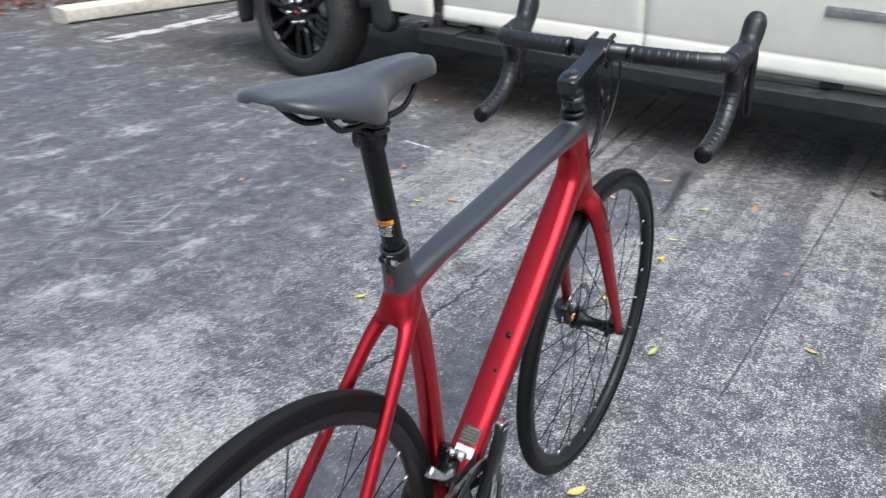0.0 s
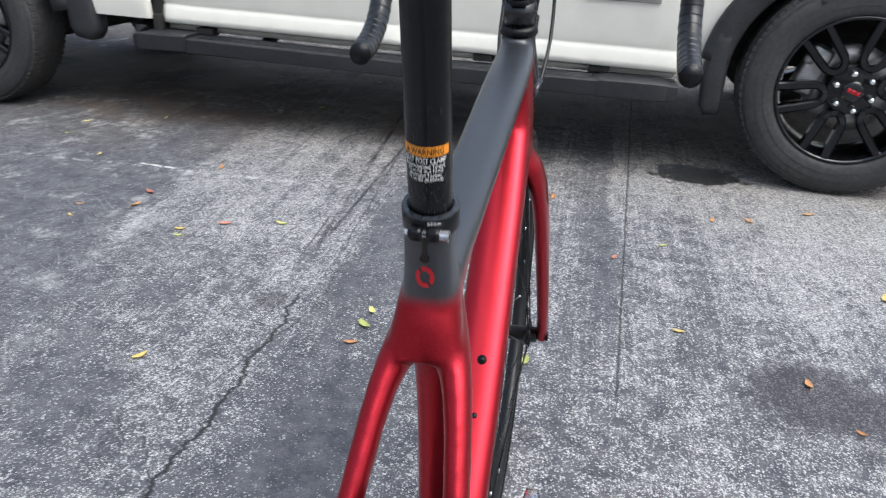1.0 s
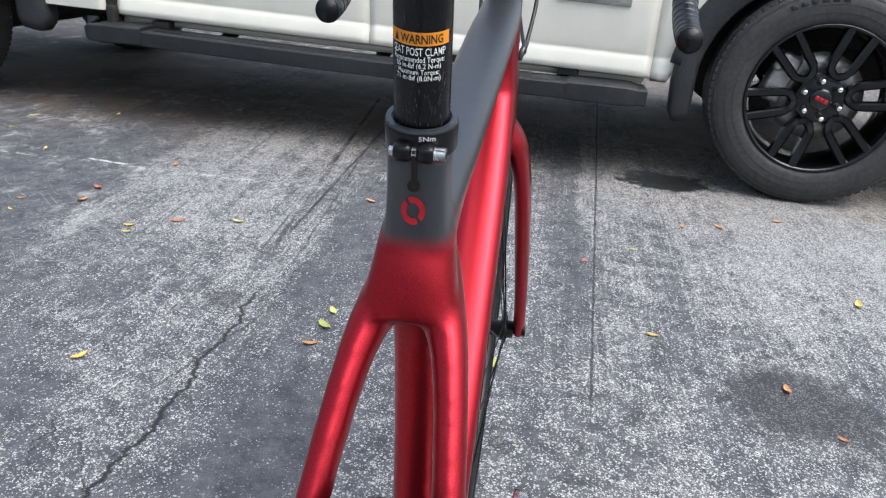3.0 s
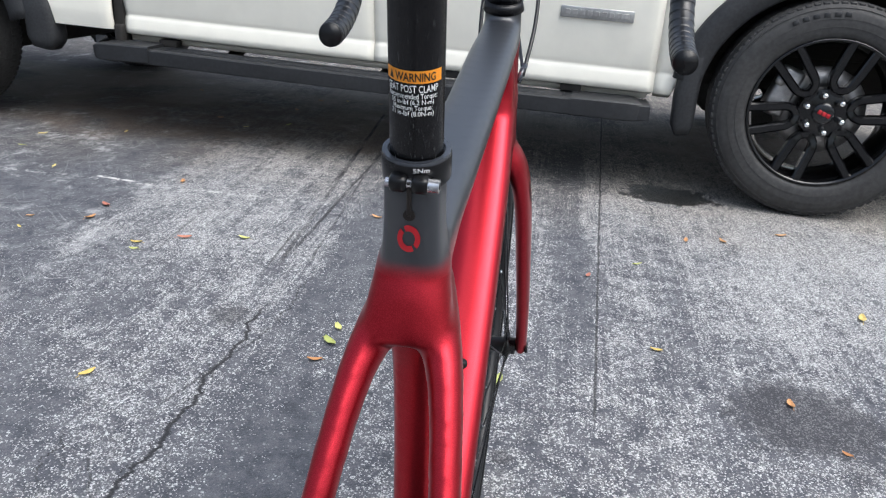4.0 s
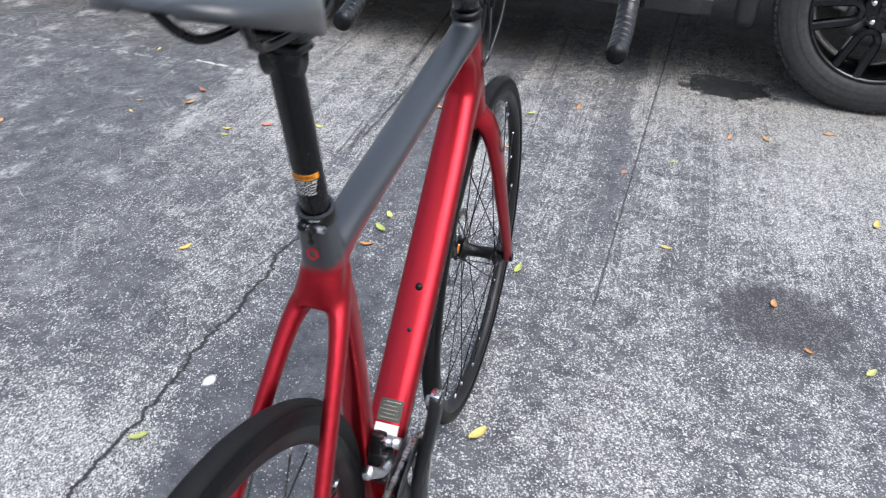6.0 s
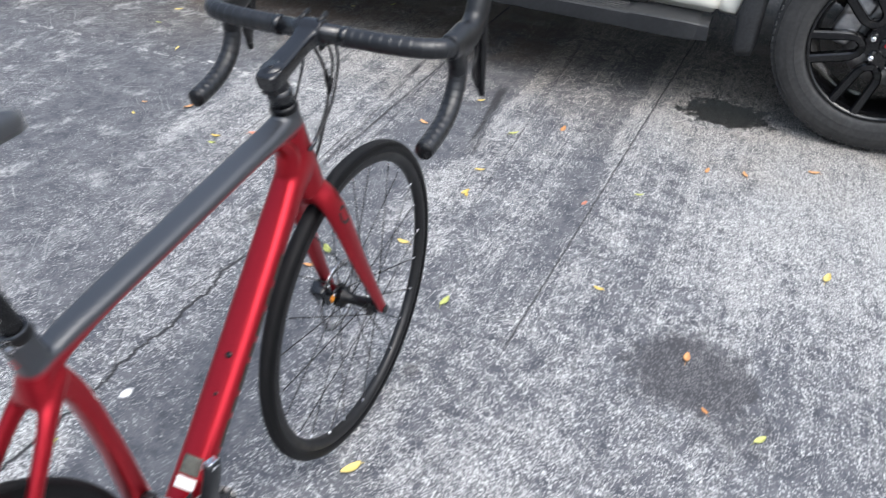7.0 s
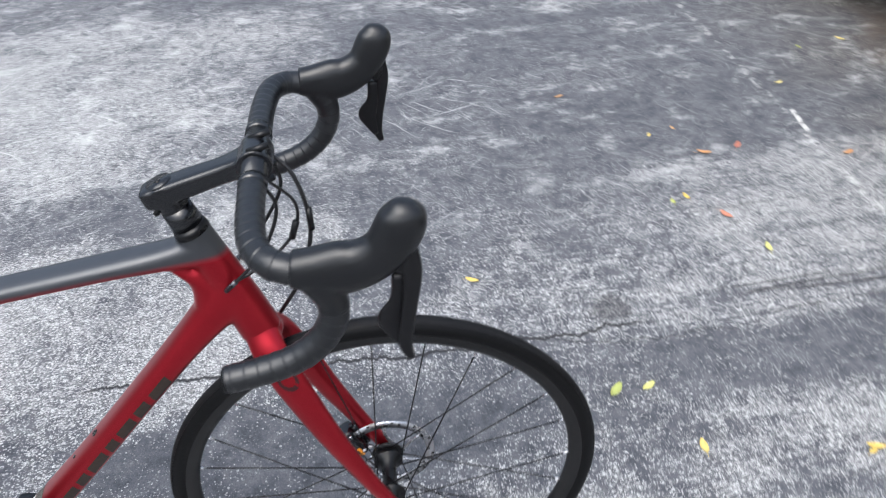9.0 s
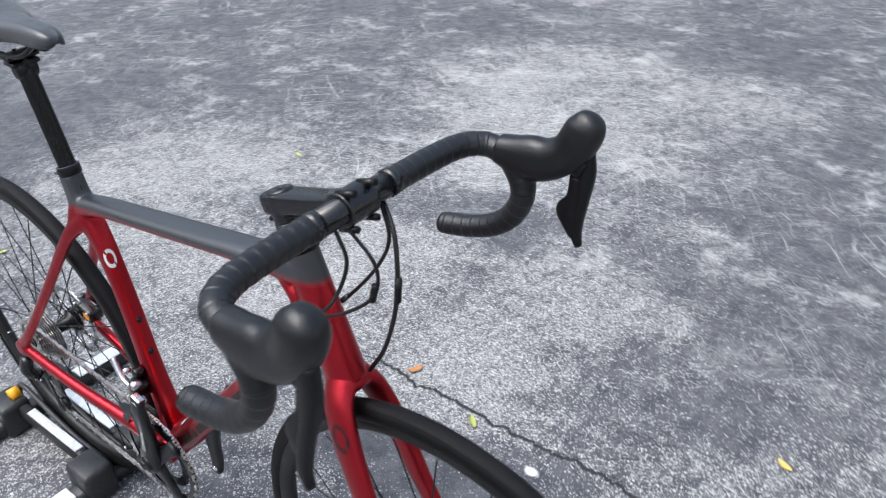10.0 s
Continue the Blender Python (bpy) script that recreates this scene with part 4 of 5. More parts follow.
def wheel(name, c, flip_disc_r, rear):
    w = new(name)
    w.parent = bike
    w.matrix_basis = Matrix.Translation(c)
    w["label"] = "black spoked road wheel with a slick tyre"
    bm = bmesh.new()
    prof = [(0.328 + 0.0152 * math.cos(a), 0.0150 * math.sin(a)) for a in np.linspace(radians(-148), radians(148), 20)]
    lathe(bm, prof + [(0.3135, 0.0065), (0.3135, -0.0065)], 128)
    for h in (-0.0102, 0.0102):
        lathe(bm, [(0.3385, h - 0.0007 * np.sign(h)), (0.3392, h), (0.3385, h + 0.0010 * np.sign(h))], 128)
    part("tyre", bm, M_TYRE, w, "slick black tyre")
    bm = bmesh.new()
    lathe(bm, [(0.3195, -0.0118), (0.3215, -0.0105), (0.3165, -0.008), (0.3165, 0.008), (0.3215, 0.0105), (0.3195, 0.0118), (0.307, 0.0115), (0.2995, 0.006), (0.2985, 0.0), (0.2995, -0.006), (0.307, -0.0115)], 128)
    part("rim", bm, M_RIM, w, "shallow black alloy rim")
    dl, dr = (0.036, -0.022) if rear else (0.030, -0.036)
    bm = bmesh.new()
    lathe(bm, [(0.008, -0.05), (0.013, -0.048), (0.014, dr - 0.004), (0.023, dr - 0.002), (0.023, dr + 0.002), (0.013, dr + 0.008), (0.0115, 0), (0.013, dl - 0.008), (0.024, dl - 0.002), (0.024, dl + 0.002), (0.019, dl + 0.008),
               (0.014, 0.048), (0.008, 0.05)], 32)
    hub = part("hub", bm, M_BLACK, w)
    n = 24 if not rear else 28
    for i in range(n):
        a = 2 * math.pi * i / n
        sgn = 1 if i % 2 else -1
        y0 = dl if sgn > 0 else dr
        lead = (1 if (i // 2) % 2 else -1) * radians(70)
        p0 = Vector((0.0215 * math.cos(a + lead), y0, 0.0215 * math.sin(a + lead)))
        p1 = Vector((0.300 * math.cos(a), sgn * 0.002, 0.300 * math.sin(a)))
        bm = bmesh.new()
        cyl(bm, p0, p1, 0.00115, 6)
        sp = part("spoke", bm, M_BLACK, w)
        bm = bmesh.new()
        d = (p0 - p1).normalized()
        cyl(bm, p1 - d * 0.002, p1 + d * 0.010, 0.0022, 6)
        part("nipple", bm, M_STEEL, w)
    # disc rotor on the left
    bm = bmesh.new()
    y = 0.044
    lathe(bm, [(0.0655, y - 0.0009), (0.0655, y + 0.0009), (0.080, y + 0.0009), (0.080, y - 0.0009)], 72)
    for i in range(6):
        a = 2 * math.pi * i / 6
        p0 = Vector((0.024 * math.cos(a), y, 0.024 * math.sin(a)))
        p1 = Vector((0.067 * math.cos(a + 0.55), y, 0.067 * math.sin(a + 0.55)))
        sweep(bm, [(*p0, 0.0009, 0.004), (*((p0 + p1) / 2 + (p1 - p0).cross(Vector((0, 1, 0))) * 0.08), 0.0009, 0.003), (*p1, 0.0009, 0.004)], 6, (0, 1, 0), 3)
    rotor = part("disc_rotor", bm, M_STEEL, w, "thin steel brake disc")
    bm = bmesh.new()
    for i in range(36):
        a = 2 * math.pi * i / 36
        r = 0.0695 + 0.0035 * (i % 3)
        cyl(bm, (r * math.cos(a), y - 0.0012, r * math.sin(a)), (r * math.cos(a), y + 0.0012, r * math.sin(a)), 0.0027, 8)
    part("vent_hole", bm, M_BLACK, rotor)
    bm = bmesh.new()
    lathe(bm, [(0.010, y - 0.003), (0.010, y + 0.003), (0.0265, y + 0.002), (0.0265, y - 0.002)], 24)
    part("rotor_carrier", bm, M_BLACK, rotor)
    return w


front_wheel = wheel("front_wheel", FA, 0.08, False)
rear_wheel = wheel("rear_wheel", RA, 0.08, True)


def caliper(c, along, parent_label):
    bm = bmesh.new()
    m = pose(*c, 0, along, 0)
    block(bm, m, (0.060, 0.034, 0.030), 0.007, 3)
    block(bm, m @ pose(0.010, 0.012, 0.012), (0.030, 0.020, 0.022), 0.005, 3)
    for k in (-0.024, 0.024):
        cyl(bm, m @ Vector((k, 0.006, -0.018)), m @ Vector((k, 0.006, 0.018)), 0.0045, 12)
    cal = part("brake_caliper", bm, M_GLOSS, bike, parent_label)
    bm = bmesh.new()
    block(bm, m @ pose(0.018, -0.0165, 0.002), (0.018, 0.002, 0.012), 0.0006, 1)
    part("caliper_tag", bm, M_ORANGE, cal, "small orange tag", False)
    bm = bmesh.new()
    for k in (-0.020, 0.020):
        cyl(bm, m @ Vector((k, -0.012, 0.010)), m @ Vector((k, -0.0185, 0.010)), 0.0035, 10)
    part("caliper_bolt", bm, M_STEEL, cal)
    return cal


caliper((0.945, 0.049, 0.385), 62, "black hydraulic brake caliper on the fork leg")
caliper((0.065, 0.052, 0.430), 14, "black hydraulic brake caliper on the chainstay")

# seat post, clamp, saddle
AX = Vector((-0.242, 0, 0.970)).normalized()
PC = Vector((0.287, 0, 0.815))
bm = bmesh.new()
sweep(bm, [(*(PC - AX * 0.04), 0.0136, 0.0136), (*(PC + AX * 0.165), 0.0136, 0.0136), (*(PC + AX * 0.180), 0.0142, 0.0142)], 40, k=1)
post = part("seat_post", bm, M_POST, bike, "scuffed black round seat post")
sharp(post, 50)
bm = bmesh.new()
cyl(bm, PC + AX * 0.170 + Vector((0, -0.014, 0)), PC + AX * 0.168 + Vector((0, 0.014, 0)), 0.0138, 24)
block(bm, pose(*(PC + AX * 0.190), 0, 4, 0), (0.028, 0.050, 0.008), 0.0035, 2)
block(bm, pose(*(PC + AX * 0.180), 0, 4, 0), (0.028, 0.044, 0.008), 0.0035, 2)
part("saddle_clamp", bm, M_BLACK, post, "black two-bolt saddle clamp")
for k in (-0.011, 0.011):
    bm = bmesh.new()
    c = PC + AX * 0.180 + Vector((k, 0, 0))
    cyl(bm, c - AX * 0.004, c + AX * 0.016, 0.003, 12)
    cyl(bm, c - AX * 0.009, c - AX * 0.004, 0.0036, 12)
    part("clamp_bolt", bm, M_BLACK, post)

# warning label wrapped on the back of the post
SIDEV, BACK = Vector((0, 1, 0)), AX.cross(Vector((0, 1, 0))).normalized()
if BACK.x > 0:
    BACK = -BACK


def wrap(bm, a0, a1, h0, h1, r, n=14):
    cols = []
    for j in range(n + 1):
        a = a0 + (a1 - a0) * j / n
        d = BACK * math.cos(a) - SIDEV * math.sin(a)
        cols.append([bm.verts.new(PC + AX * h + d * r) for h in (h0, h1)])
    for p, q in zip(cols, cols[1:]):
        bm.faces.new((p[0], q[0], q[1], p[1]))


bm = bmesh.new()
wrap(bm, radians(-66), radians(66), 0.0575, 0.0636, 0.01384)
part("warning_band", bm, M_ORANGE, post, "orange warning label band")
LINES = (("WARNING", 0.0586, 0.0056, 43, 0), ("SEAT POST CLAMP", 0.0530, 0.0052, 56, 1), ("Recommended Torque:", 0.0499, 0.0038, 54, 1), ("55 in-lbf (6.2 N-m)", 0.0470, 0.0035, 46, 1), ("Maximum Torque:", 0.0441, 0.0035, 42, 1),
         ("71 in-lbf (8.0N-m)", 0.0412, 0.0035, 46, 1))



def lettering(text, h, size, spread, material, name="print", r=0.01392, middle=0.0):
    """Words bent round the post, letters upright."""
    cu = bpy.data.curves.new(name, "FONT")
    cu.body, cu.size, cu.align_x, cu.resolution_u = text, size, "CENTER", 2
    cu.offset = size * (0.022 if text == "WARNING" else 0.008)
    tmp = bpy.data.objects.new(name, cu)
    scene.collection.objects.link(tmp)
    bpy.context.view_layer.update()
    me = bpy.data.meshes.new_from_object(tmp.evaluated_get(bpy.context.evaluated_depsgraph_get()))
    bpy.data.objects.remove(tmp)
    bm = bmesh.new()
    bm.from_mesh(me)
    half = max(abs(v.co.x) for v in bm.verts)
    for v in bm.verts:
        a = v.co.x / half * radians(spread) + middle
        d = BACK * math.cos(a) - SIDEV * math.sin(a)
        v.co = PC + AX * (h + v.co.y) + d * r
    return part(name, bm, material, post, smooth=False)


for text, h, size, spread, white in LINES:
    lettering(text, h, size, spread, M_WHITE if white else M_MARK, middle=radians(8) if text == "WARNING" else 0.0)
bm = bmesh.new()
for a0, h0, h1 in ((-44, 0.0518, 0.0568),):
    d = lambda a: BACK * math.cos(radians(a)) - SIDEV * math.sin(radians(a))
    v = [bm.verts.new(PC + AX * h + d(a) * 0.01392) for a, h in ((-52, 0.0585), (-39, 0.0585), (-45.5, 0.0627))]
    bm.faces.new(v)
part("warning_triangle", bm, M_MARK, post, smooth=False)

# seat clamp
clamp = new("seat_clamp")
clamp.parent = bike
clamp["label"] = "black alloy seat clamp with a steel bolt"
bm = bmesh.new()
CC = PC + AX * 0.0095
rings = []
for h, ro in ((-0.008, 0.0168), (-0.0065, 0.0178), (0.0055, 0.0180), (0.0070, 0.0174)):
    rings.append([bm.verts.new(CC + AX * h + (BACK * math.cos(a) + SIDEV * math.sin(a)) * ro) for a in np.linspace(0, 2 * math.pi, 48, endpoint=False)])
rings.append([bm.verts.new(CC + AX * 0.007 + (BACK * math.cos(a) + SIDEV * math.sin(a)) * 0.0139) for a in np.linspace(0, 2 * math.pi, 48, endpoint=False)])
rings.append([bm.verts.new(CC - AX * 0.007 + (BACK * math.cos(a) + SIDEV * math.sin(a)) * 0.0139) for a in np.linspace(0, 2 * math.pi, 48, endpoint=False)])
for i in range(6):
    p, q = rings[i], rings[(i + 1) % 6]
    for j in range(48):
        bm.faces.new((p[j], p[(j + 1) % 48], q[(j + 1) % 48], q[j]))
collar = part("collar", bm, M_BLACK, clamp)
sharp(collar, 40)
# added ring, its lighter colour painting the sky's reflection on the collar top
bm = bmesh.new()
rings = [[bm.verts.new(CC + AX * h + (BACK * math.cos(a) + SIDEV * math.sin(a)) * ro) for a in np.linspace(0, 2 * math.pi, 48, endpoint=False)] for h, ro in ((0.0066, 0.0179), (0.0080, 0.0174), (0.0080, 0.0148), (0.0066, 0.0144))]
for i in range(4):
    p, q = rings[i], rings[(i + 1) % 4]
    for j in range(48):
        bm.faces.new((p[j], p[(j + 1) % 48], q[(j + 1) % 48], q[j]))
sharp(part("lip", bm, M_LIP, clamp, "upper edge of the collar, lightened for its sky reflection"), 40)
for s in (-1, 1):
    bm = bmesh.new()
    p = CC + BACK * 0.0178 + SIDEV * (0.0056 * s) - AX * 0.002
    block(bm, pose(*p, 0, -14, 0), (0.011, 0.0098, 0.0090), 0.0032, 3)
    part("ear", bm, M_BLACK, clamp)
bm = bmesh.new()
p = CC + BACK * 0.0192 - AX * 0.002
cyl(bm, p + SIDEV * 0.012, p - SIDEV * 0.014, 0.0026, 12)
cyl(bm, p - SIDEV * 0.0095, p - SIDEV * 0.0150, 0.0037, 20)
bolt = part("bolt", bm, M_STEEL, clamp, "bright steel hex bolt")
sharp(bolt)
bm = bmesh.new()
cyl(bm, p - SIDEV * 0.0146, p - SIDEV * 0.0153, 0.0020, 6)
part("hex_socket", bm, M_BLACK, bolt)
lettering("5Nm", 0.0128, 0.0036, 13, M_WHITE, "torque_mark", 0.0181, radians(18))
# slot in the back of the seat tube below the clamp
bm = bmesh.new()
block(bm, pose(0.2690, 0, 0.810, 0, -14, 0), (0.006, 0.0026, 0.020), 0.0006, 1)
cyl(bm, (0.2690, 0, 0.8000), (0.2765, 0, 0.8020), 0.0032, 14)
part("clamp_slot", bm, M_MARK, frame_ob, "dark relief slot", False)

# saddle
saddle = new("saddle")
saddle.parent = bike
saddle["label"] = "smooth dark grey road saddle"
bm = bmesh.new()
rings = []
for x, w, zt, drop in fine([(0.092, 0.018, 1.058, 0.007), (0.096, 0.034, 1.061, 0.011), (0.106, 0.047, 1.062, 0.015), (0.128, 0.056, 1.061, 0.021), (0.158, 0.0605, 1.059, 0.029), (0.185, 0.0610, 1.057, 0.037), (0.208, 0.053, 1.056, 0.039),
                            (0.228, 0.040, 1.056, 0.034), (0.252, 0.030, 1.057, 0.030), (0.29, 0.0235, 1.058, 0.028), (0.328, 0.0212, 1.056, 0.026), (0.345, 0.0195, 1.054, 0.024), (0.356, 0.0155, 1.050, 0.020), (0.362, 0.0105, 1.046, 0.015), (0.3645, 0.004, 1.041, 0.008)], 4):
    ring = []
    for j in range(25):
        s = -1 + 2 * j / 24
        a = s * math.pi / 2
        ring.append(bm.verts.new((x, w * math.copysign(abs(math.sin(a)) ** 0.74, s), zt - drop * (1 - abs(math.cos(a)) ** 0.55) - 0.0025 * math.exp(-(s / 0.22) ** 2))))
    for j in range(7):
        s = 0.82 - 1.64 * j / 6
        ring.append(bm.verts.new((x, w * s, zt - min(drop, 0.012) - (drop - min(drop, 0.012)) * abs(s / 0.82) ** 3 + 0.003)))
    rings.append(ring)
for p, q in zip(rings, rings[1:]):
    for j in range(32):
        bm.faces.new((p[j], p[(j + 1) % 32], q[(j + 1) % 32], q[j])).material_index = 1 if j >= 24 else 0
bm.faces.new(rings[0][::-1])
bm.faces.new(rings[-1])
part("padding", bm, [M_SADDLE, M_RIM], saddle)
for s in (-1, 1):
    bm = bmesh.new()
    tube(bm, [(0.140, s * 0.030, 1.038), (0.158, s * 0.026, 1.020), (0.185, s * 0.022, 1.009), (0.265, s * 0.022, 1.006), (0.298, s * 0.018, 1.014), (0.330, s * 0.010, 1.036)], 0.0036, 10)
    part("rail", bm, M_BLACK, saddle)
# steering: stem, bar, hoods, levers
SA = Vector((-0.300, 0, 0.954))
H0 = Vector((0.804, 0, 0.866))
bm = bmesh.new()
cyl(bm, H0 - SA * 0.002, H0 + SA * 0.008, 0.0232, 32, 0.0206)
part("headset_cover", bm, M_BLACK, bike, "black tapered headset cover")
bm = bmesh.new()
cyl(bm, H0 + SA * 0.0076, H0 + SA * 0.0090, 0.0206, 32, 0.0204)
part("headset_ring", bm, M_BLACK, bike)
bm = bmesh.new()
cyl(bm, H0 + SA * 0.0085, H0 + SA * 0.0365, 0.0200, 32, 0.0190)
part("spacer", bm, M_GLOSS, bike)
stem = new("stem")
stem.parent = bike
stem["label"] = "black alloy handlebar stem"
S0, S1 = H0 + SA * 0.060, Vector((0.898, 0, 0.954))
bm = bmesh.new()
cyl(bm, H0 + SA * 0.036, H0 + SA * 0.0725, 0.0188, 32)
d = (S1 - S0).normalized()
sweep(bm, [(*(S0 - d * 0.025), 0.0150, 0.0125), (*(S0 - d * 0.012), 0.0185, 0.0140), (*(S0 + d * 0.03), 0.0175, 0.0135), (*(S0 + d * 0.075), 0.0165, 0.0125), (*(S1 - d * 0.012), 0.020, 0.0150)], 28, k=4, power=4.6)
sweep(bm, [(S1.x, -0.022, S1.z, 0.0205, 0.0205), (S1.x, 0.022, S1.z, 0.0205, 0.0205)], 28, (1, 0, 0), k=1)
melt(part("stem_body", bm, M_GLOSS, stem), 0.0018, 4)
bm = bmesh.new()
cyl(bm, H0 + SA * 0.0715, H0 + SA * 0.0748, 0.0165, 32, 0.0155)
top_cap = part("top_cap", bm, M_GLOSS, stem)
bm = bmesh.new()
cyl(bm, H0 + SA * 0.0740, H0 + SA * 0.0756, 0.0040, 12)
part("cap_bolt", bm, M_BLACK, top_cap)
for y in (-0.016, 0.016):
    for k in (-1, 1):
        bm = bmesh.new()
        c = S1 + Vector((0.008, y, 0.021 * k))
        cyl(bm, c - d * 0.014, c + d * 0.012, 0.0042, 12)
        part("faceplate_bolt", bm, M_BLACK, stem)
for k in (0.042, 0.056):
    bm = bmesh.new()
    c = H0 + SA * k + Vector((-0.0185, 0, -0.006))
    block(bm, pose(*c, 0, 17, 0), (0.007, 0.020, 0.009), 0.002, 2)
    cyl(bm, c + Vector((-0.001, -0.012, 0)), c + Vector((-0.001, 0.012, 0)), 0.0030, 12)
    part("steerer_bolt", bm, M_BLACK, stem)

BAR = [(0.898, 0.0, 0.954), (0.898, 0.06, 0.954), (0.900, 0.13, 0.954), (0.907, 0.178, 0.954), (0.924, 0.204, 0.952), (0.946, 0.211, 0.946), (0.964, 0.212, 0.934), (0.976, 0.213, 0.914), (0.976, 0.214, 0.888), (0.962, 0.214, 0.860),
       (0.935, 0.214, 0.837), (0.898, 0.213, 0.823), (0.857, 0.212, 0.815)]
bm = bmesh.new()
sweep(bm, [(0.898, -0.066, 0.954, 0.0152, 0.0152), (0.898, 0.066, 0.954, 0.0152, 0.0152)], 24, (1, 0, 0), k=1)
part("handlebar", bm, M_GLOSS, bike, "black drop handlebar, bare at the middle")
for s in (-1, 1):
    # tape, wound in overlapping turns
    rows, run, prev = [], 0.0, None
    dense = fine(BAR, 40)
    for p in dense:
        p = np.array((p[0], p[1] * s, p[2]))
        if prev is not None:
            run += float(np.linalg.norm(p - prev))
        prev = p
        if abs(p[1]) < 0.058:
            continue
        ph = (run / 0.0155) % 1.0
        r = 0.0150 + 0.0009 * min(1.0, ph * 1.1) - (0.0008 if ph > 0.93 else 0)
        rows.append((*p, r, r))
    bm = bmesh.new()
    rings = []
    for i, r in enumerate(rows):
        dd = Vector(np.array(rows[min(i + 2, len(rows) - 1)][:3]) - np.array(rows[max(i - 2, 0)][:3])).normalized()
        up = Vector((0, 0, 1)) if abs(dd.z) < 0.9 else Vector((0, 1, 0))
        if i:
            up = last - dd * last.dot(dd)
        up = (up - dd * up.dot(dd)).normalized()
        last = up
        si = dd.cross(up)
        rings.append([bm.verts.new(Vector(r[:3]) + (up * math.cos(2 * math.pi * j / 20) + si * math.sin(2 * math.pi * j / 20)) * r[3]) for j in range(20)])
    for p, q in zip(rings, rings[1:]):
        for j in range(20):
            bm.faces.new((p[j], p[(j + 1) % 20], q[(j + 1) % 20], q[j]))
    bm.faces.new(rings[0][::-1])
    bm.faces.new(rings[-1])
    part("bar_tape", bm, M_TAPE, bike, "black textured tape wound round the bar")
    bm = bmesh.new()
    e = Vector((0.857, 0.212 * s, 0.815))
    cyl(bm, e + Vector((0.002, 0, 0)), e + Vector((-0.005, 0, -0.0005)), 0.0150, 24, 0.0140)
    part("bar_plug", bm, M_BLACK, bike)
    bm = bmesh.new()
    cyl(bm, (0.898, s * 0.054, 0.954), (0.898, s * 0.066, 0.954), 0.0164, 24)
    part("tape_finish", bm, M_GLOSS, bike, "band of black finishing tape")
    # hood
    bm = bmesh.new()
    y = s * 0.216
    sweep(bm, [(0.942, s * 0.2110, 0.949, 0.0170, 0.0185), (0.965, s * 0.2125, 0.946, 0.0180, 0.0240), (0.990, s * 0.2140, 0.946, 0.0185, 0.0285), (1.012, s * 0.2155, 0.950, 0.0180, 0.0255), (1.034, s * 0.2170, 0.964, 0.0178, 0.0235),
               (1.047, s * 0.2180, 0.984, 0.0190, 0.0245), (1.054, s * 0.2185, 1.001, 0.0185, 0.0225), (1.056, s * 0.2185, 1.012, 0.0130, 0.0150), (1.057, s * 0.2185, 1.017, 0.006, 0.007)], 24, k=4, power=2.3)
    sweep(bm, [(0.966, s * 0.2130, 0.935, 0.017, 0.020), (0.976, s * 0.2135, 0.912, 0.0162, 0.0170), (0.977, s * 0.2140, 0.895, 0.0158, 0.0162)], 20, k=3)
    shifter = new("brake_shifter")
    shifter.parent = bike
    shifter["label"] = "black rubber brake hood with its lever"
    melt(part("hood", bm, M_HOOD, shifter), 0.0022, 6)
    bm = bmesh.new()
    block(bm, pose(1.046, s * 0.219, 0.952, 0, 30, 0), (0.024, 0.020, 0.024), 0.005, 2)
    part("lever_mount", bm, M_BLACK, shifter)
    bm = bmesh.new()
    sweep(bm, [(1.054, s * 0.221, 0.966, 0.0085, 0.011), (1.057, s * 0.223, 0.940, 0.0085, 0.0100), (1.053, s * 0.226, 0.908, 0.0075, 0.0080), (1.047, s * 0.229, 0.878, 0.0065, 0.0075), (1.044, s * 0.231, 0.852, 0.006, 0.0070),
               (1.048, s * 0.232, 0.835, 0.005, 0.0045)], 14, k=5, power=3)
    part("brake_lever", bm, M_LEVER, shifter, "curved black brake lever")
    bm = bmesh.new()
    sweep(bm, [(1.044, s * 0.2195, 0.935, 0.0035, 0.0070), (1.041, s * 0.2215, 0.905, 0.0035, 0.0085), (1.032, s * 0.2235, 0.884, 0.003, 0.0135), (1.035, s * 0.2250, 0.868, 0.003, 0.0100), (1.041, s * 0.2270, 0.848, 0.003, 0.004)], 12, k=5, power=3)
    part("shift_paddle", bm, M_LEVER, shifter, "black shift paddle behind the lever")
    bm = bmesh.new()
    cyl(bm, (1.036, s * 0.2265, 0.950), (1.036, s * 0.2290, 0.950), 0.0042, 14)
    part("pivot_pin", bm, M_STEEL, shifter)

# control cables
for pts, r in (([(0.905, -0.036, 0.940), (0.914, -0.034, 0.902), (0.886, -0.034, 0.842), (0.835, -0.027, 0.788)], 0.0024),
               ([(0.905, 0.036, 0.940), (0.916, 0.032, 0.898), (0.888, 0.032, 0.846), (0.838, 0.026, 0.786)], 0.0024),
               ([(0.908, -0.020, 0.936), (0.934, -0.012, 0.895), (0.925, -0.009, 0.850), (0.885, -0.018, 0.815), (0.840, -0.026, 0.795)], 0.0022),
               ([(0.905, 0.040, 0.940), (0.934, 0.022, 0.912), (0.945, 0.006, 0.845), (0.920, 0.008, 0.765), (0.884, 0.014, 0.706)], 0.0029)):
    bm = bmesh.new()
    tube(bm, pts, r, 8)
    part("control_cable", bm, M_CABLE, bike, "thin black control cable")
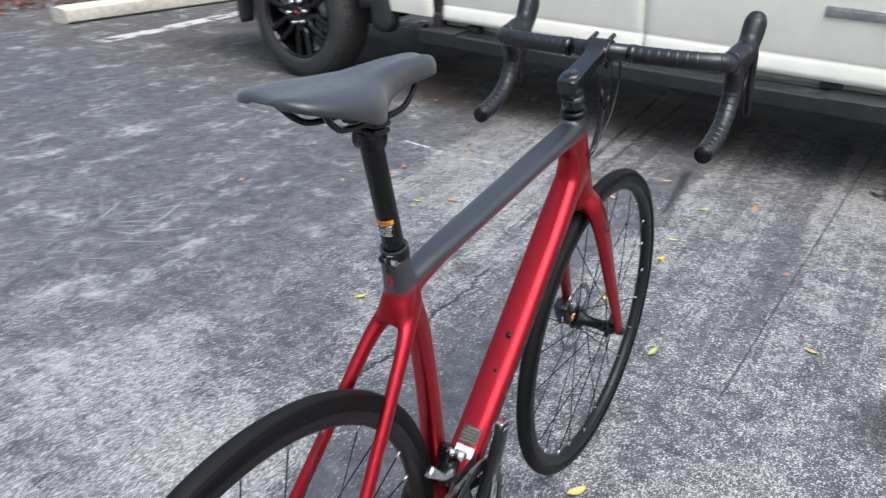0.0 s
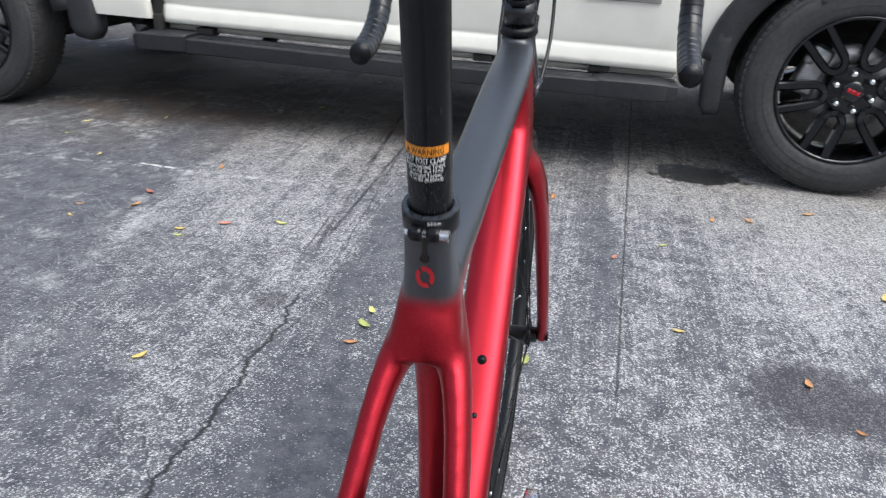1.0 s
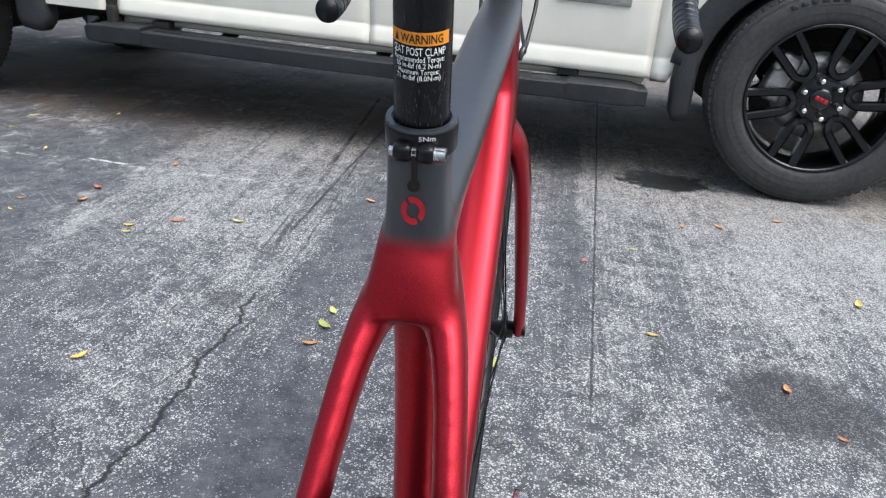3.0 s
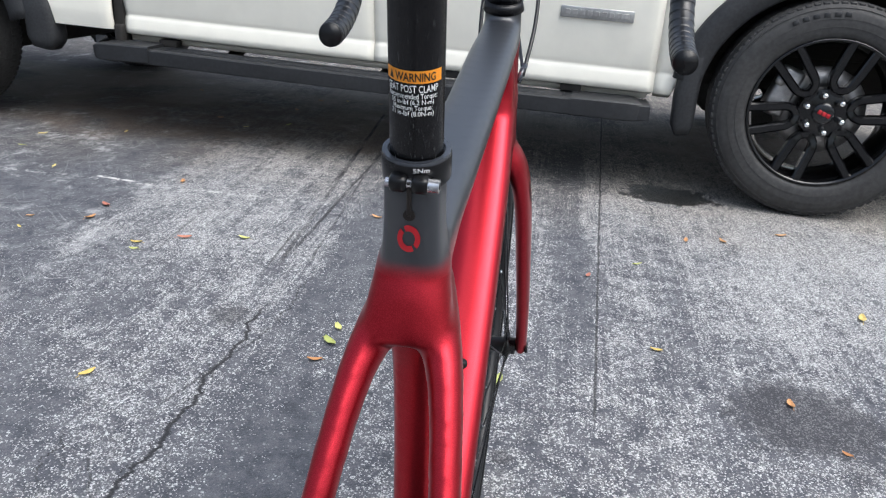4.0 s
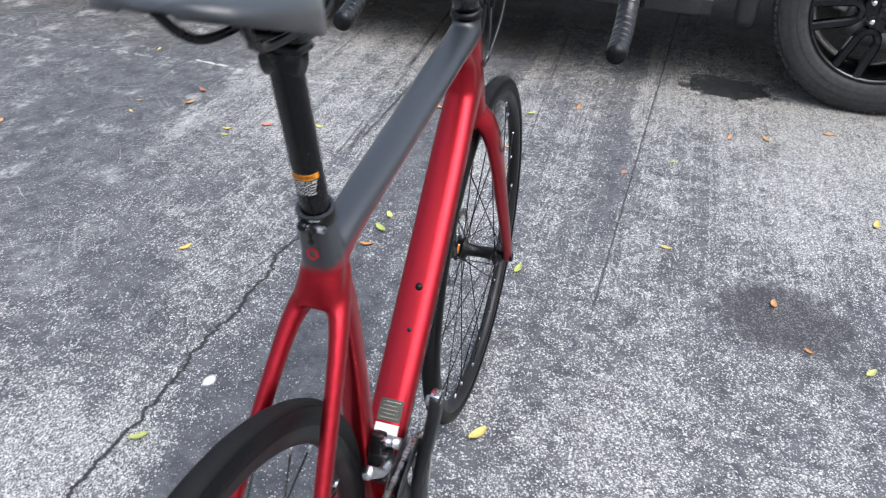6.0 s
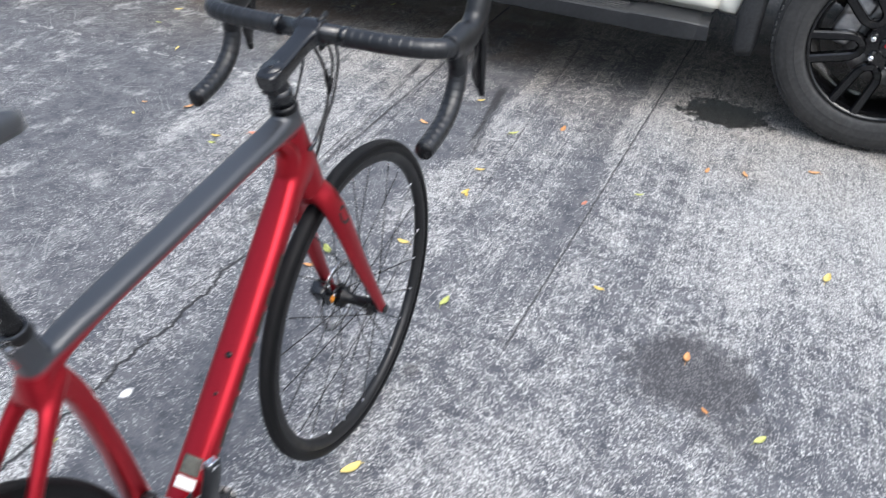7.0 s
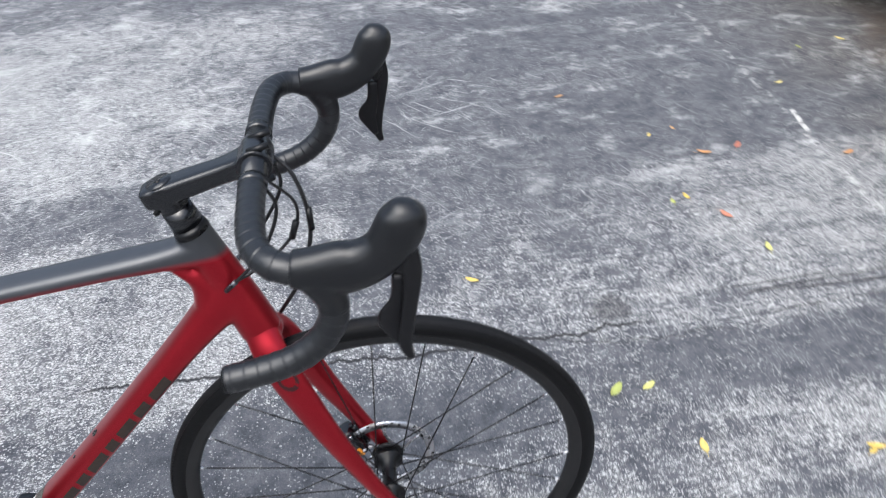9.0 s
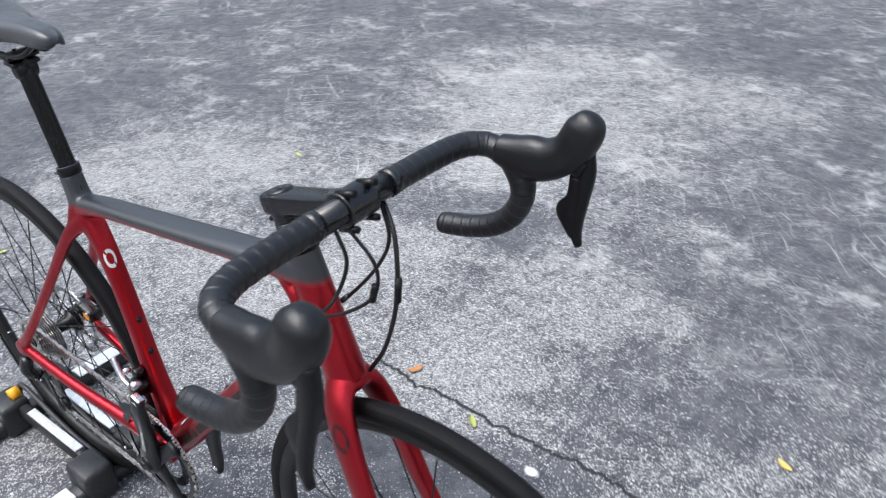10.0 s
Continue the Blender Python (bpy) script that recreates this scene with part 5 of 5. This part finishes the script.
for a, b in (((0.931, -0.011, 0.868), (0.922, -0.009, 0.843)), ((0.946, 0.010, 0.872), (0.946, 0.006, 0.842))):
    bm = bmesh.new()
    cyl(bm, a, b, 0.0044, 12)
    part("cable_adjuster", bm, M_BLACK, bike)
for s, z in ((-1, 0.788), (1, 0.786)):
    bm = bmesh.new()
    cyl(bm, (0.846, s * 0.028, z + 0.011), (0.830, s * 0.0225, z - 0.006), 0.0036, 12)
    part("cable_ferrule", bm, M_LIP, bike)

# drivetrain
CR = Vector((0.228, 0, 0.9735)).normalized()
crank = new("crankset")
crank.parent = bike
crank["label"] = "black compact crankset without pedals"
for s, sign in ((-1, 1), (1, -1)):
    bm = bmesh.new()
    c0 = BB + Vector((0, s * 0.066, 0))
    dv = CR * sign
    sweep(bm, [(*(c0 - dv * 0.022), 0.008, 0.014), (*(c0 + dv * 0.0), 0.011, 0.023), (*(c0 + dv * 0.06), 0.009, 0.0190), (*(c0 + dv * 0.15 + Vector((0, s * 0.010, 0))), 0.0085, 0.0145), (*(c0 + dv * 0.184 + Vector((0, s * 0.010, 0))), 0.0075, 0.0125)],
          14, k=4, power=3.5)
    arm = part("crank_arm", bm, M_CRANK, crank, "dark grey hollow crank arm")
    bm = bmesh.new()
    e = c0 + dv * 0.172 + Vector((0, s * 0.008, 0))
    cyl(bm, e + Vector((0, -0.010, 0)), e + Vector((0, 0.010, 0)), 0.0072, 20)
    block(bm, Matrix.Translation(c0 + dv * 0.1835 + Vector((0, s * 0.010, 0))) @ pose(0, 0, 0, 0, math.degrees(math.atan2(dv.x, dv.z)), 0), (0.022, 0.013, 0.006), 0.002, 2)
    part("pedal_eye", bm, M_STEEL, arm, "bare metal pedal eye and worn tip")
    if s < 0:
        bm = bmesh.new()
        block(bm, Matrix.Translation(c0 + dv * 0.075 + Vector((0, s * 0.0118, 0))) @ pose(0, 0, 0, 0, math.degrees(math.atan2(dv.x, dv.z)), 0), (0.0085, 0.001, 0.066), 0.0003, 1)
        part("marking", bm, M_PLATE, arm, smooth=False)


def chainring(r, y, teeth, material):
    bm = bmesh.new()
    outline = []
    for i in range(teeth * 4):
        a = 2 * math.pi * i / (teeth * 4)
        outline.append((a, r + (0.0035 if i % 4 in (1, 2) else -0.002)))
    loops = []
    for h in (-0.0015, 0.0015):
        loops.append([bm.verts.new((BB.x + q * math.cos(a), y + h, BB.z + q * math.sin(a))) for a, q in outline])
        loops.append([bm.verts.new((BB.x + (r - 0.014) * math.cos(a), y + h, BB.z + (r - 0.014) * math.sin(a))) for a, q in outline])
    k = len(outline)
    for p, q in ((0, 1), (2, 3), (0, 2), (1, 3)):
        for j in range(k):
            bm.faces.new((loops[p][j], loops[p][(j + 1) % k], loops[q][(j + 1) % k], loops[q][j]))
    return part("chainring", bm, material, crank, "toothed chainring", False)


chainring(0.100, -0.050, 50, M_GLOSS)
chainring(0.069, -0.043, 34, M_BLACK)
bm = bmesh.new()
for i in range(4):
    a = math.atan2(CR.z, CR.x) + radians((35, 145, 215, 325)[i])
    dv = Vector((math.cos(a), 0, math.sin(a)))
    c0 = BB + Vector((0, -0.060, 0))
    sweep(bm, [(*c0, 0.007, 0.018), (*(c0 + dv * 0.055 + Vector((0, 0.004, 0))), 0.006, 0.013), (*(c0 + dv * 0.094 + Vector((0, 0.006, 0))), 0.005, 0.016)], 10, k=3, power=3.5)
part("spider", bm, M_CRANK, crank, "four-armed dark grey spider")
bm = bmesh.new()
lathe(bm, [(0.0, -0.080), (0.013, -0.080), (0.016, -0.076), (0.016, -0.06)], 24, close=False, centre=(BB.x, 0, BB.z))
part("axle_cap", bm, M_BLACK, crank)

cass = new("cassette")
cass.parent = bike
for i in range(11):
    bm = bmesh.new()
    r = 0.027 + 0.0032 * i if i < 8 else 0.050 + 0.0045 * (i - 7)
    y = -0.048 + 0.0033 * i
    pts = []
    for j in range(64):
        a = 2 * math.pi * j / 64
        pts.append((r + (0.002 if j % 4 < 2 else -0.0015), a))
    loops = [[bm.verts.new((RA.x + q * math.cos(a), y + h, RA.z + q * math.sin(a))) for q, a in pts] for h in (0, 0.0014)]
    for j in range(64):
        bm.faces.new((loops[0][j], loops[0][(j + 1) % 64], loops[1][(j + 1) % 64], loops[1][j]))
    bm.faces.new(loops[0][::-1])
    bm.faces.new(loops[1])
    part("sprocket", bm, M_CHAIN, cass, smooth=False)

# chain: links along the two runs and round the ring and the sprocket
rs, ys = 0.045, -0.046
P1, P2 = Vector((0.012, 0, 0.300)), Vector((0.045, 0, 0.235))
loop = [BB + Vector((0.1 * math.cos(a), -0.049, 0.1 * math.sin(a))) for a in np.linspace(radians(97), radians(-95), 26)]
loop += [Vector((P2.x + 0.012 * math.cos(a), -0.046, P2.z + 0.012 * math.sin(a))) for a in np.linspace(radians(-85), radians(-230), 6)]
loop += [Vector((P1.x + 0.014 * math.cos(a), -0.046, P1.z + 0.014 * math.sin(a))) for a in np.linspace(radians(-40), radians(60), 5)]
loop += [RA + Vector((rs * math.cos(a), -0.044, rs * math.sin(a))) for a in np.linspace(radians(-75), radians(-262), 16)]
loop.append(loop[0])
bm = bmesh.new()
run, step_l, k = 0.0, 0.0127, 0
for a, b in zip(loop, loop[1:]):
    ln = (b - a).length
    while run < ln:
        c = a.lerp(b, run / ln)
        q = (b - a).normalized()
        m = Matrix.Translation(c) @ q.to_track_quat("X", "Z").to_matrix().to_4x4()
        block(bm, m, (0.0115, 0.0062 if k % 2 else 0.0042, 0.0070), 0.0)
        run += step_l
        k += 1
    run -= ln
part("chain", bm, M_CHAIN, bike, "oily steel chain", False)
der = new("rear_derailleur")
der.parent = bike
bm = bmesh.new()
sweep(bm, [(RA.x + 0.006, -0.072, RA.z - 0.020, 0.010, 0.012), (RA.x + 0.004, -0.078, RA.z - 0.050, 0.013, 0.014), (P1.x - 0.004, -0.064, P1.z + 0.012, 0.012, 0.016)], 12, k=4, power=3)
part("derailleur_body", bm, M_GLOSS, der)
for y in (-0.054, -0.038):
    bm = bmesh.new()
    sweep(bm, [(*(P1 + Vector((0, y, 0.014))), 0.0012, 0.012), (*((P1 + P2) / 2 + Vector((0, y, 0))), 0.0012, 0.009), (*(P2 + Vector((0, y, -0.014))), 0.0012, 0.012)], 8, k=3, power=3)
    part("cage_plate", bm, M_BLACK, der)
for p in (P1, P2):
    bm = bmesh.new()
    cyl(bm, p + Vector((0, -0.049, 0)), p + Vector((0, -0.043, 0)), 0.016, 22)
    part("jockey_wheel", bm, M_BLACK, der)
fd = new("front_derailleur")
fd.parent = bike
bm = bmesh.new()
block(bm, pose(0.356, -0.030, 0.432, 0, 20, 0), (0.030, 0.028, 0.040), 0.006, 2)
block(bm, pose(0.360, -0.026, 0.462, 0, 20, 0), (0.016, 0.020, 0.030), 0.005, 2)
part("derailleur_body", bm, M_BLACK, fd)
for y in (-0.060, -0.043):
    bm = bmesh.new()
    rows = [(*(BB + Vector((0.108 * math.cos(a), y, 0.108 * math.sin(a)))), 0.0012, 0.010) for a in np.linspace(radians(78), radians(128), 7)]
    sweep(bm, rows, 8, k=2, power=3)
    part("cage_plate", bm, M_CRANK, fd)
bm = bmesh.new()
sweep(bm, [(0.302, -0.034, 0.474, 0.006, 0.009), (0.314, -0.037, 0.462, 0.006, 0.007), (0.330, -0.040, 0.446, 0.006, 0.006), (0.352, -0.042, 0.440, 0.006, 0.007)], 10, k=4, power=3)
cyl(bm, (0.372, -0.050, 0.455), (0.372, -0.034, 0.455), 0.0075, 14)
cyl(bm, (0.352, -0.046, 0.476), (0.352, -0.034, 0.476), 0.0055, 14)
part("link_arm", bm, M_STEEL, fd, "bright derailleur arm and pinch bolt")

# ---- rear-wheel floor stand ----
stand = thing("bicycle_stand", "black floor stand with silver strips cradling the rear wheel", "bike stand")
for s in (-1, 1):
    bm = bmesh.new()
    sweep(bm, [(-0.30, s * 0.043, 0.058, 0.012, 0.020), (0.10, s * 0.043, 0.058, 0.012, 0.020)], 12, k=1, power=4)
    rail = part("rail", bm, M_STAND, stand)
    bm = bmesh.new()
    block(bm, pose(-0.088, s * 0.043, 0.0795), (0.205, 0.020, 0.004), 0.001, 1)
    part("silver_strip", bm, M_SILVER, rail, "reflective silver strip", False)
    bm = bmesh.new()
    tube(bm, [(-0.275, s * 0.026, 0.070), (-0.245, s * 0.024, 0.120), (-0.16, s * 0.023, 0.100), (-0.05, s * 0.023, 0.072), (0.08, s * 0.023, 0.066)], 0.006, 12)
    part("wheel_guide", bm, M_STAND, stand, "bent black tube beside the tyre")
    bm = bmesh.new()
    cyl(bm, (-0.262, s * 0.030, 0.095), (-0.262, s * 0.052, 0.095), 0.015, 20)
    part("knob", bm, M_YELLOW, stand, "round yellow-orange knob")
for x in (-0.27, 0.075):
    bm = bmesh.new()
    sweep(bm, [(x, -0.27, 0.022, 0.024, 0.020), (x, 0.27, 0.022, 0.024, 0.020)], 12, (1, 0, 0), k=1, power=4)
    foot = part("foot_bar", bm, M_STAND, stand)
    for s in (-1, 1):
        bm = bmesh.new()
        block(bm, pose(x, s * 0.185, 0.0435), (0.042, 0.150, 0.004), 0.001, 1)
        part("silver_strip", bm, M_SILVER, foot, "reflective silver strip", False)
        bm = bmesh.new()
        block(bm, pose(x, s * 0.058, 0.045), (0.085, 0.070, 0.088), 0.012, 2)
        part("corner_joint", bm, M_STAND, stand, "chunky black plastic joint")

# ---- fallen leaves ----


def leaf_mat(name, a, b):
    n = Nodes(name)
    info = n.t.nodes.new("ShaderNodeObjectInfo").outputs["Random"]
    col = n.mix(info, a, b)
    col = n.mix(n.ramp(n.noise(n.co, 90, 4), 0.5, 0.7, 0, 0.5), col, (0.18, 0.08, 0.02))
    return n.set(color=col, rough=0.6)


LEAF_M = {"yellow": leaf_mat("leaf_yellow", (0.55, 0.40, 0.10), (0.64, 0.54, 0.20)), "orange": leaf_mat("leaf_orange", (0.44, 0.20, 0.07), (0.55, 0.31, 0.14)),
          "green": leaf_mat("leaf_green", (0.34, 0.38, 0.11), (0.54, 0.53, 0.18)), "red": leaf_mat("leaf_red", (0.36, 0.13, 0.09), (0.46, 0.20, 0.12))}
LEAVES = [(1.27, 0.88, "yellow", 1), (1.62, 0.41, "green", 1), (1.54, 0.41, "green", 1.25), (1.45, 0.42, "orange", 0.9), (2.47, 0.51, "orange", 1), (2.17, 1.42, "orange", 1.2), (2.30, 1.44, "red", 1.2), (2.64, 1.32, "orange", 1.1),
          (2.67, 1.88, "yellow", 0.8), (3.12, 2.23, "yellow", 1), (3.29, 1.92, "yellow", 0.8), (2.01, 1.17, "yellow", 0.9), (2.09, 1.05, "red", 1.1), (2.14, 0.87, "green", 1), (2.13, 1.61, "orange", 0.7), (3.73, 1.27, "green", 0.8),
          (1.52, -0.67, "orange", 1), (2.57, -0.58, "orange", 0.9), (2.60, -0.71, "orange", 1), (2.73, -0.94, "orange", 1), (2.05, -1.00, "yellow", 1.2), (1.71, -0.39, "yellow", 0.8), (2.29, -0.39, "green", 0.8), (2.15, -0.23, "red", 0.8),
          (1.35, -0.74, "orange", 0.6), (0.845, -0.055, "yellow", 1.3), (1.465, -0.012, "green", 1.1), (1.31, -0.87, "green", 0.9), (2.54, 0.155, "green", 1), (2.66, -0.01, "orange", 1.1), (2.21, 0.17, "yellow", 0.9), (2.03, 0.15, "yellow", 0.7),
          (1.68, 0.22, "yellow", 1), (2.04, 0.16, "yellow", 1), (1.79, 1.95, "orange", 0.9), (2.03, 1.58, "yellow", 0.6), (2.91, 2.19, "green", 0.8), (-0.81, 1.41, "green", 1), (0.63, 0.59, "green", 1), (-1.09, 0.32, "green", 1.2),
          (1.96, 1.15, "green", 0.8), (2.77, 0.38, "yellow", 0.8), (0.40, 0.66, "orange", 1.1), (4.40, 1.30, "orange", 0.8),
          (4.45, 1.15, "yellow", 0.7), (4.45, 0.95, "orange", 0.8), (4.50, 0.85, "yellow", 0.7), (3.75, 1.65, "orange", 0.8), (3.60, 1.45, "yellow", 0.7), (4.40, 2.05, "orange", 0.7), (4.10, 1.35, "orange", 0.8)]
leaf_proto = {}
rng = random.Random(11)


def leaf_mesh(kind):
    bm = bmesh.new()
    rows = []
    for i in range(7):
        s = i / 6
        w = 0.0105 * math.sin(math.pi * (0.06 + 0.9 * s)) ** 0.8
        x = -0.024 + 0.048 * s
        z = 0.004 + 0.005 * (2 * s - 1) ** 2
        rows.append([bm.verts.new((x, -w, z + 0.004)), bm.verts.new((x, -w * 0.5, z + 0.0015)), bm.verts.new((x, 0, z)), bm.verts.new((x, w * 0.5, z + 0.0015)), bm.verts.new((x, w, z + 0.004))])
    for p, q in zip(rows, rows[1:]):
        for j in range(4):
            bm.faces.new((p[j], q[j], q[j + 1], p[j + 1]))
    tube(bm, [(-0.034, 0, 0.003), (-0.024, 0, 0.006)], 0.0008, 5, 1)
    me = bpy.data.meshes.new("fallen_leaf")
    bm.to_mesh(me)
    bm.free()
    me.materials.append(LEAF_M[kind])
    me.shade_smooth()
    return me


for kind in LEAF_M:
    leaf_proto[kind] = leaf_mesh(kind)
for lx, ly, kind, size in LEAVES:
    ob = new("fallen_leaf", leaf_proto[kind])
    ob.matrix_basis = pose(lx, ly, -0.001, rng.uniform(-6, 6), rng.uniform(-6, 6), rng.uniform(0, 360)) @ Matrix.Diagonal((size * 0.82, size * 0.82, size * 0.82, 1))
    tagged(ob, f"small dry {kind} leaf lying on the paving", "leaf", "fallen leaves")
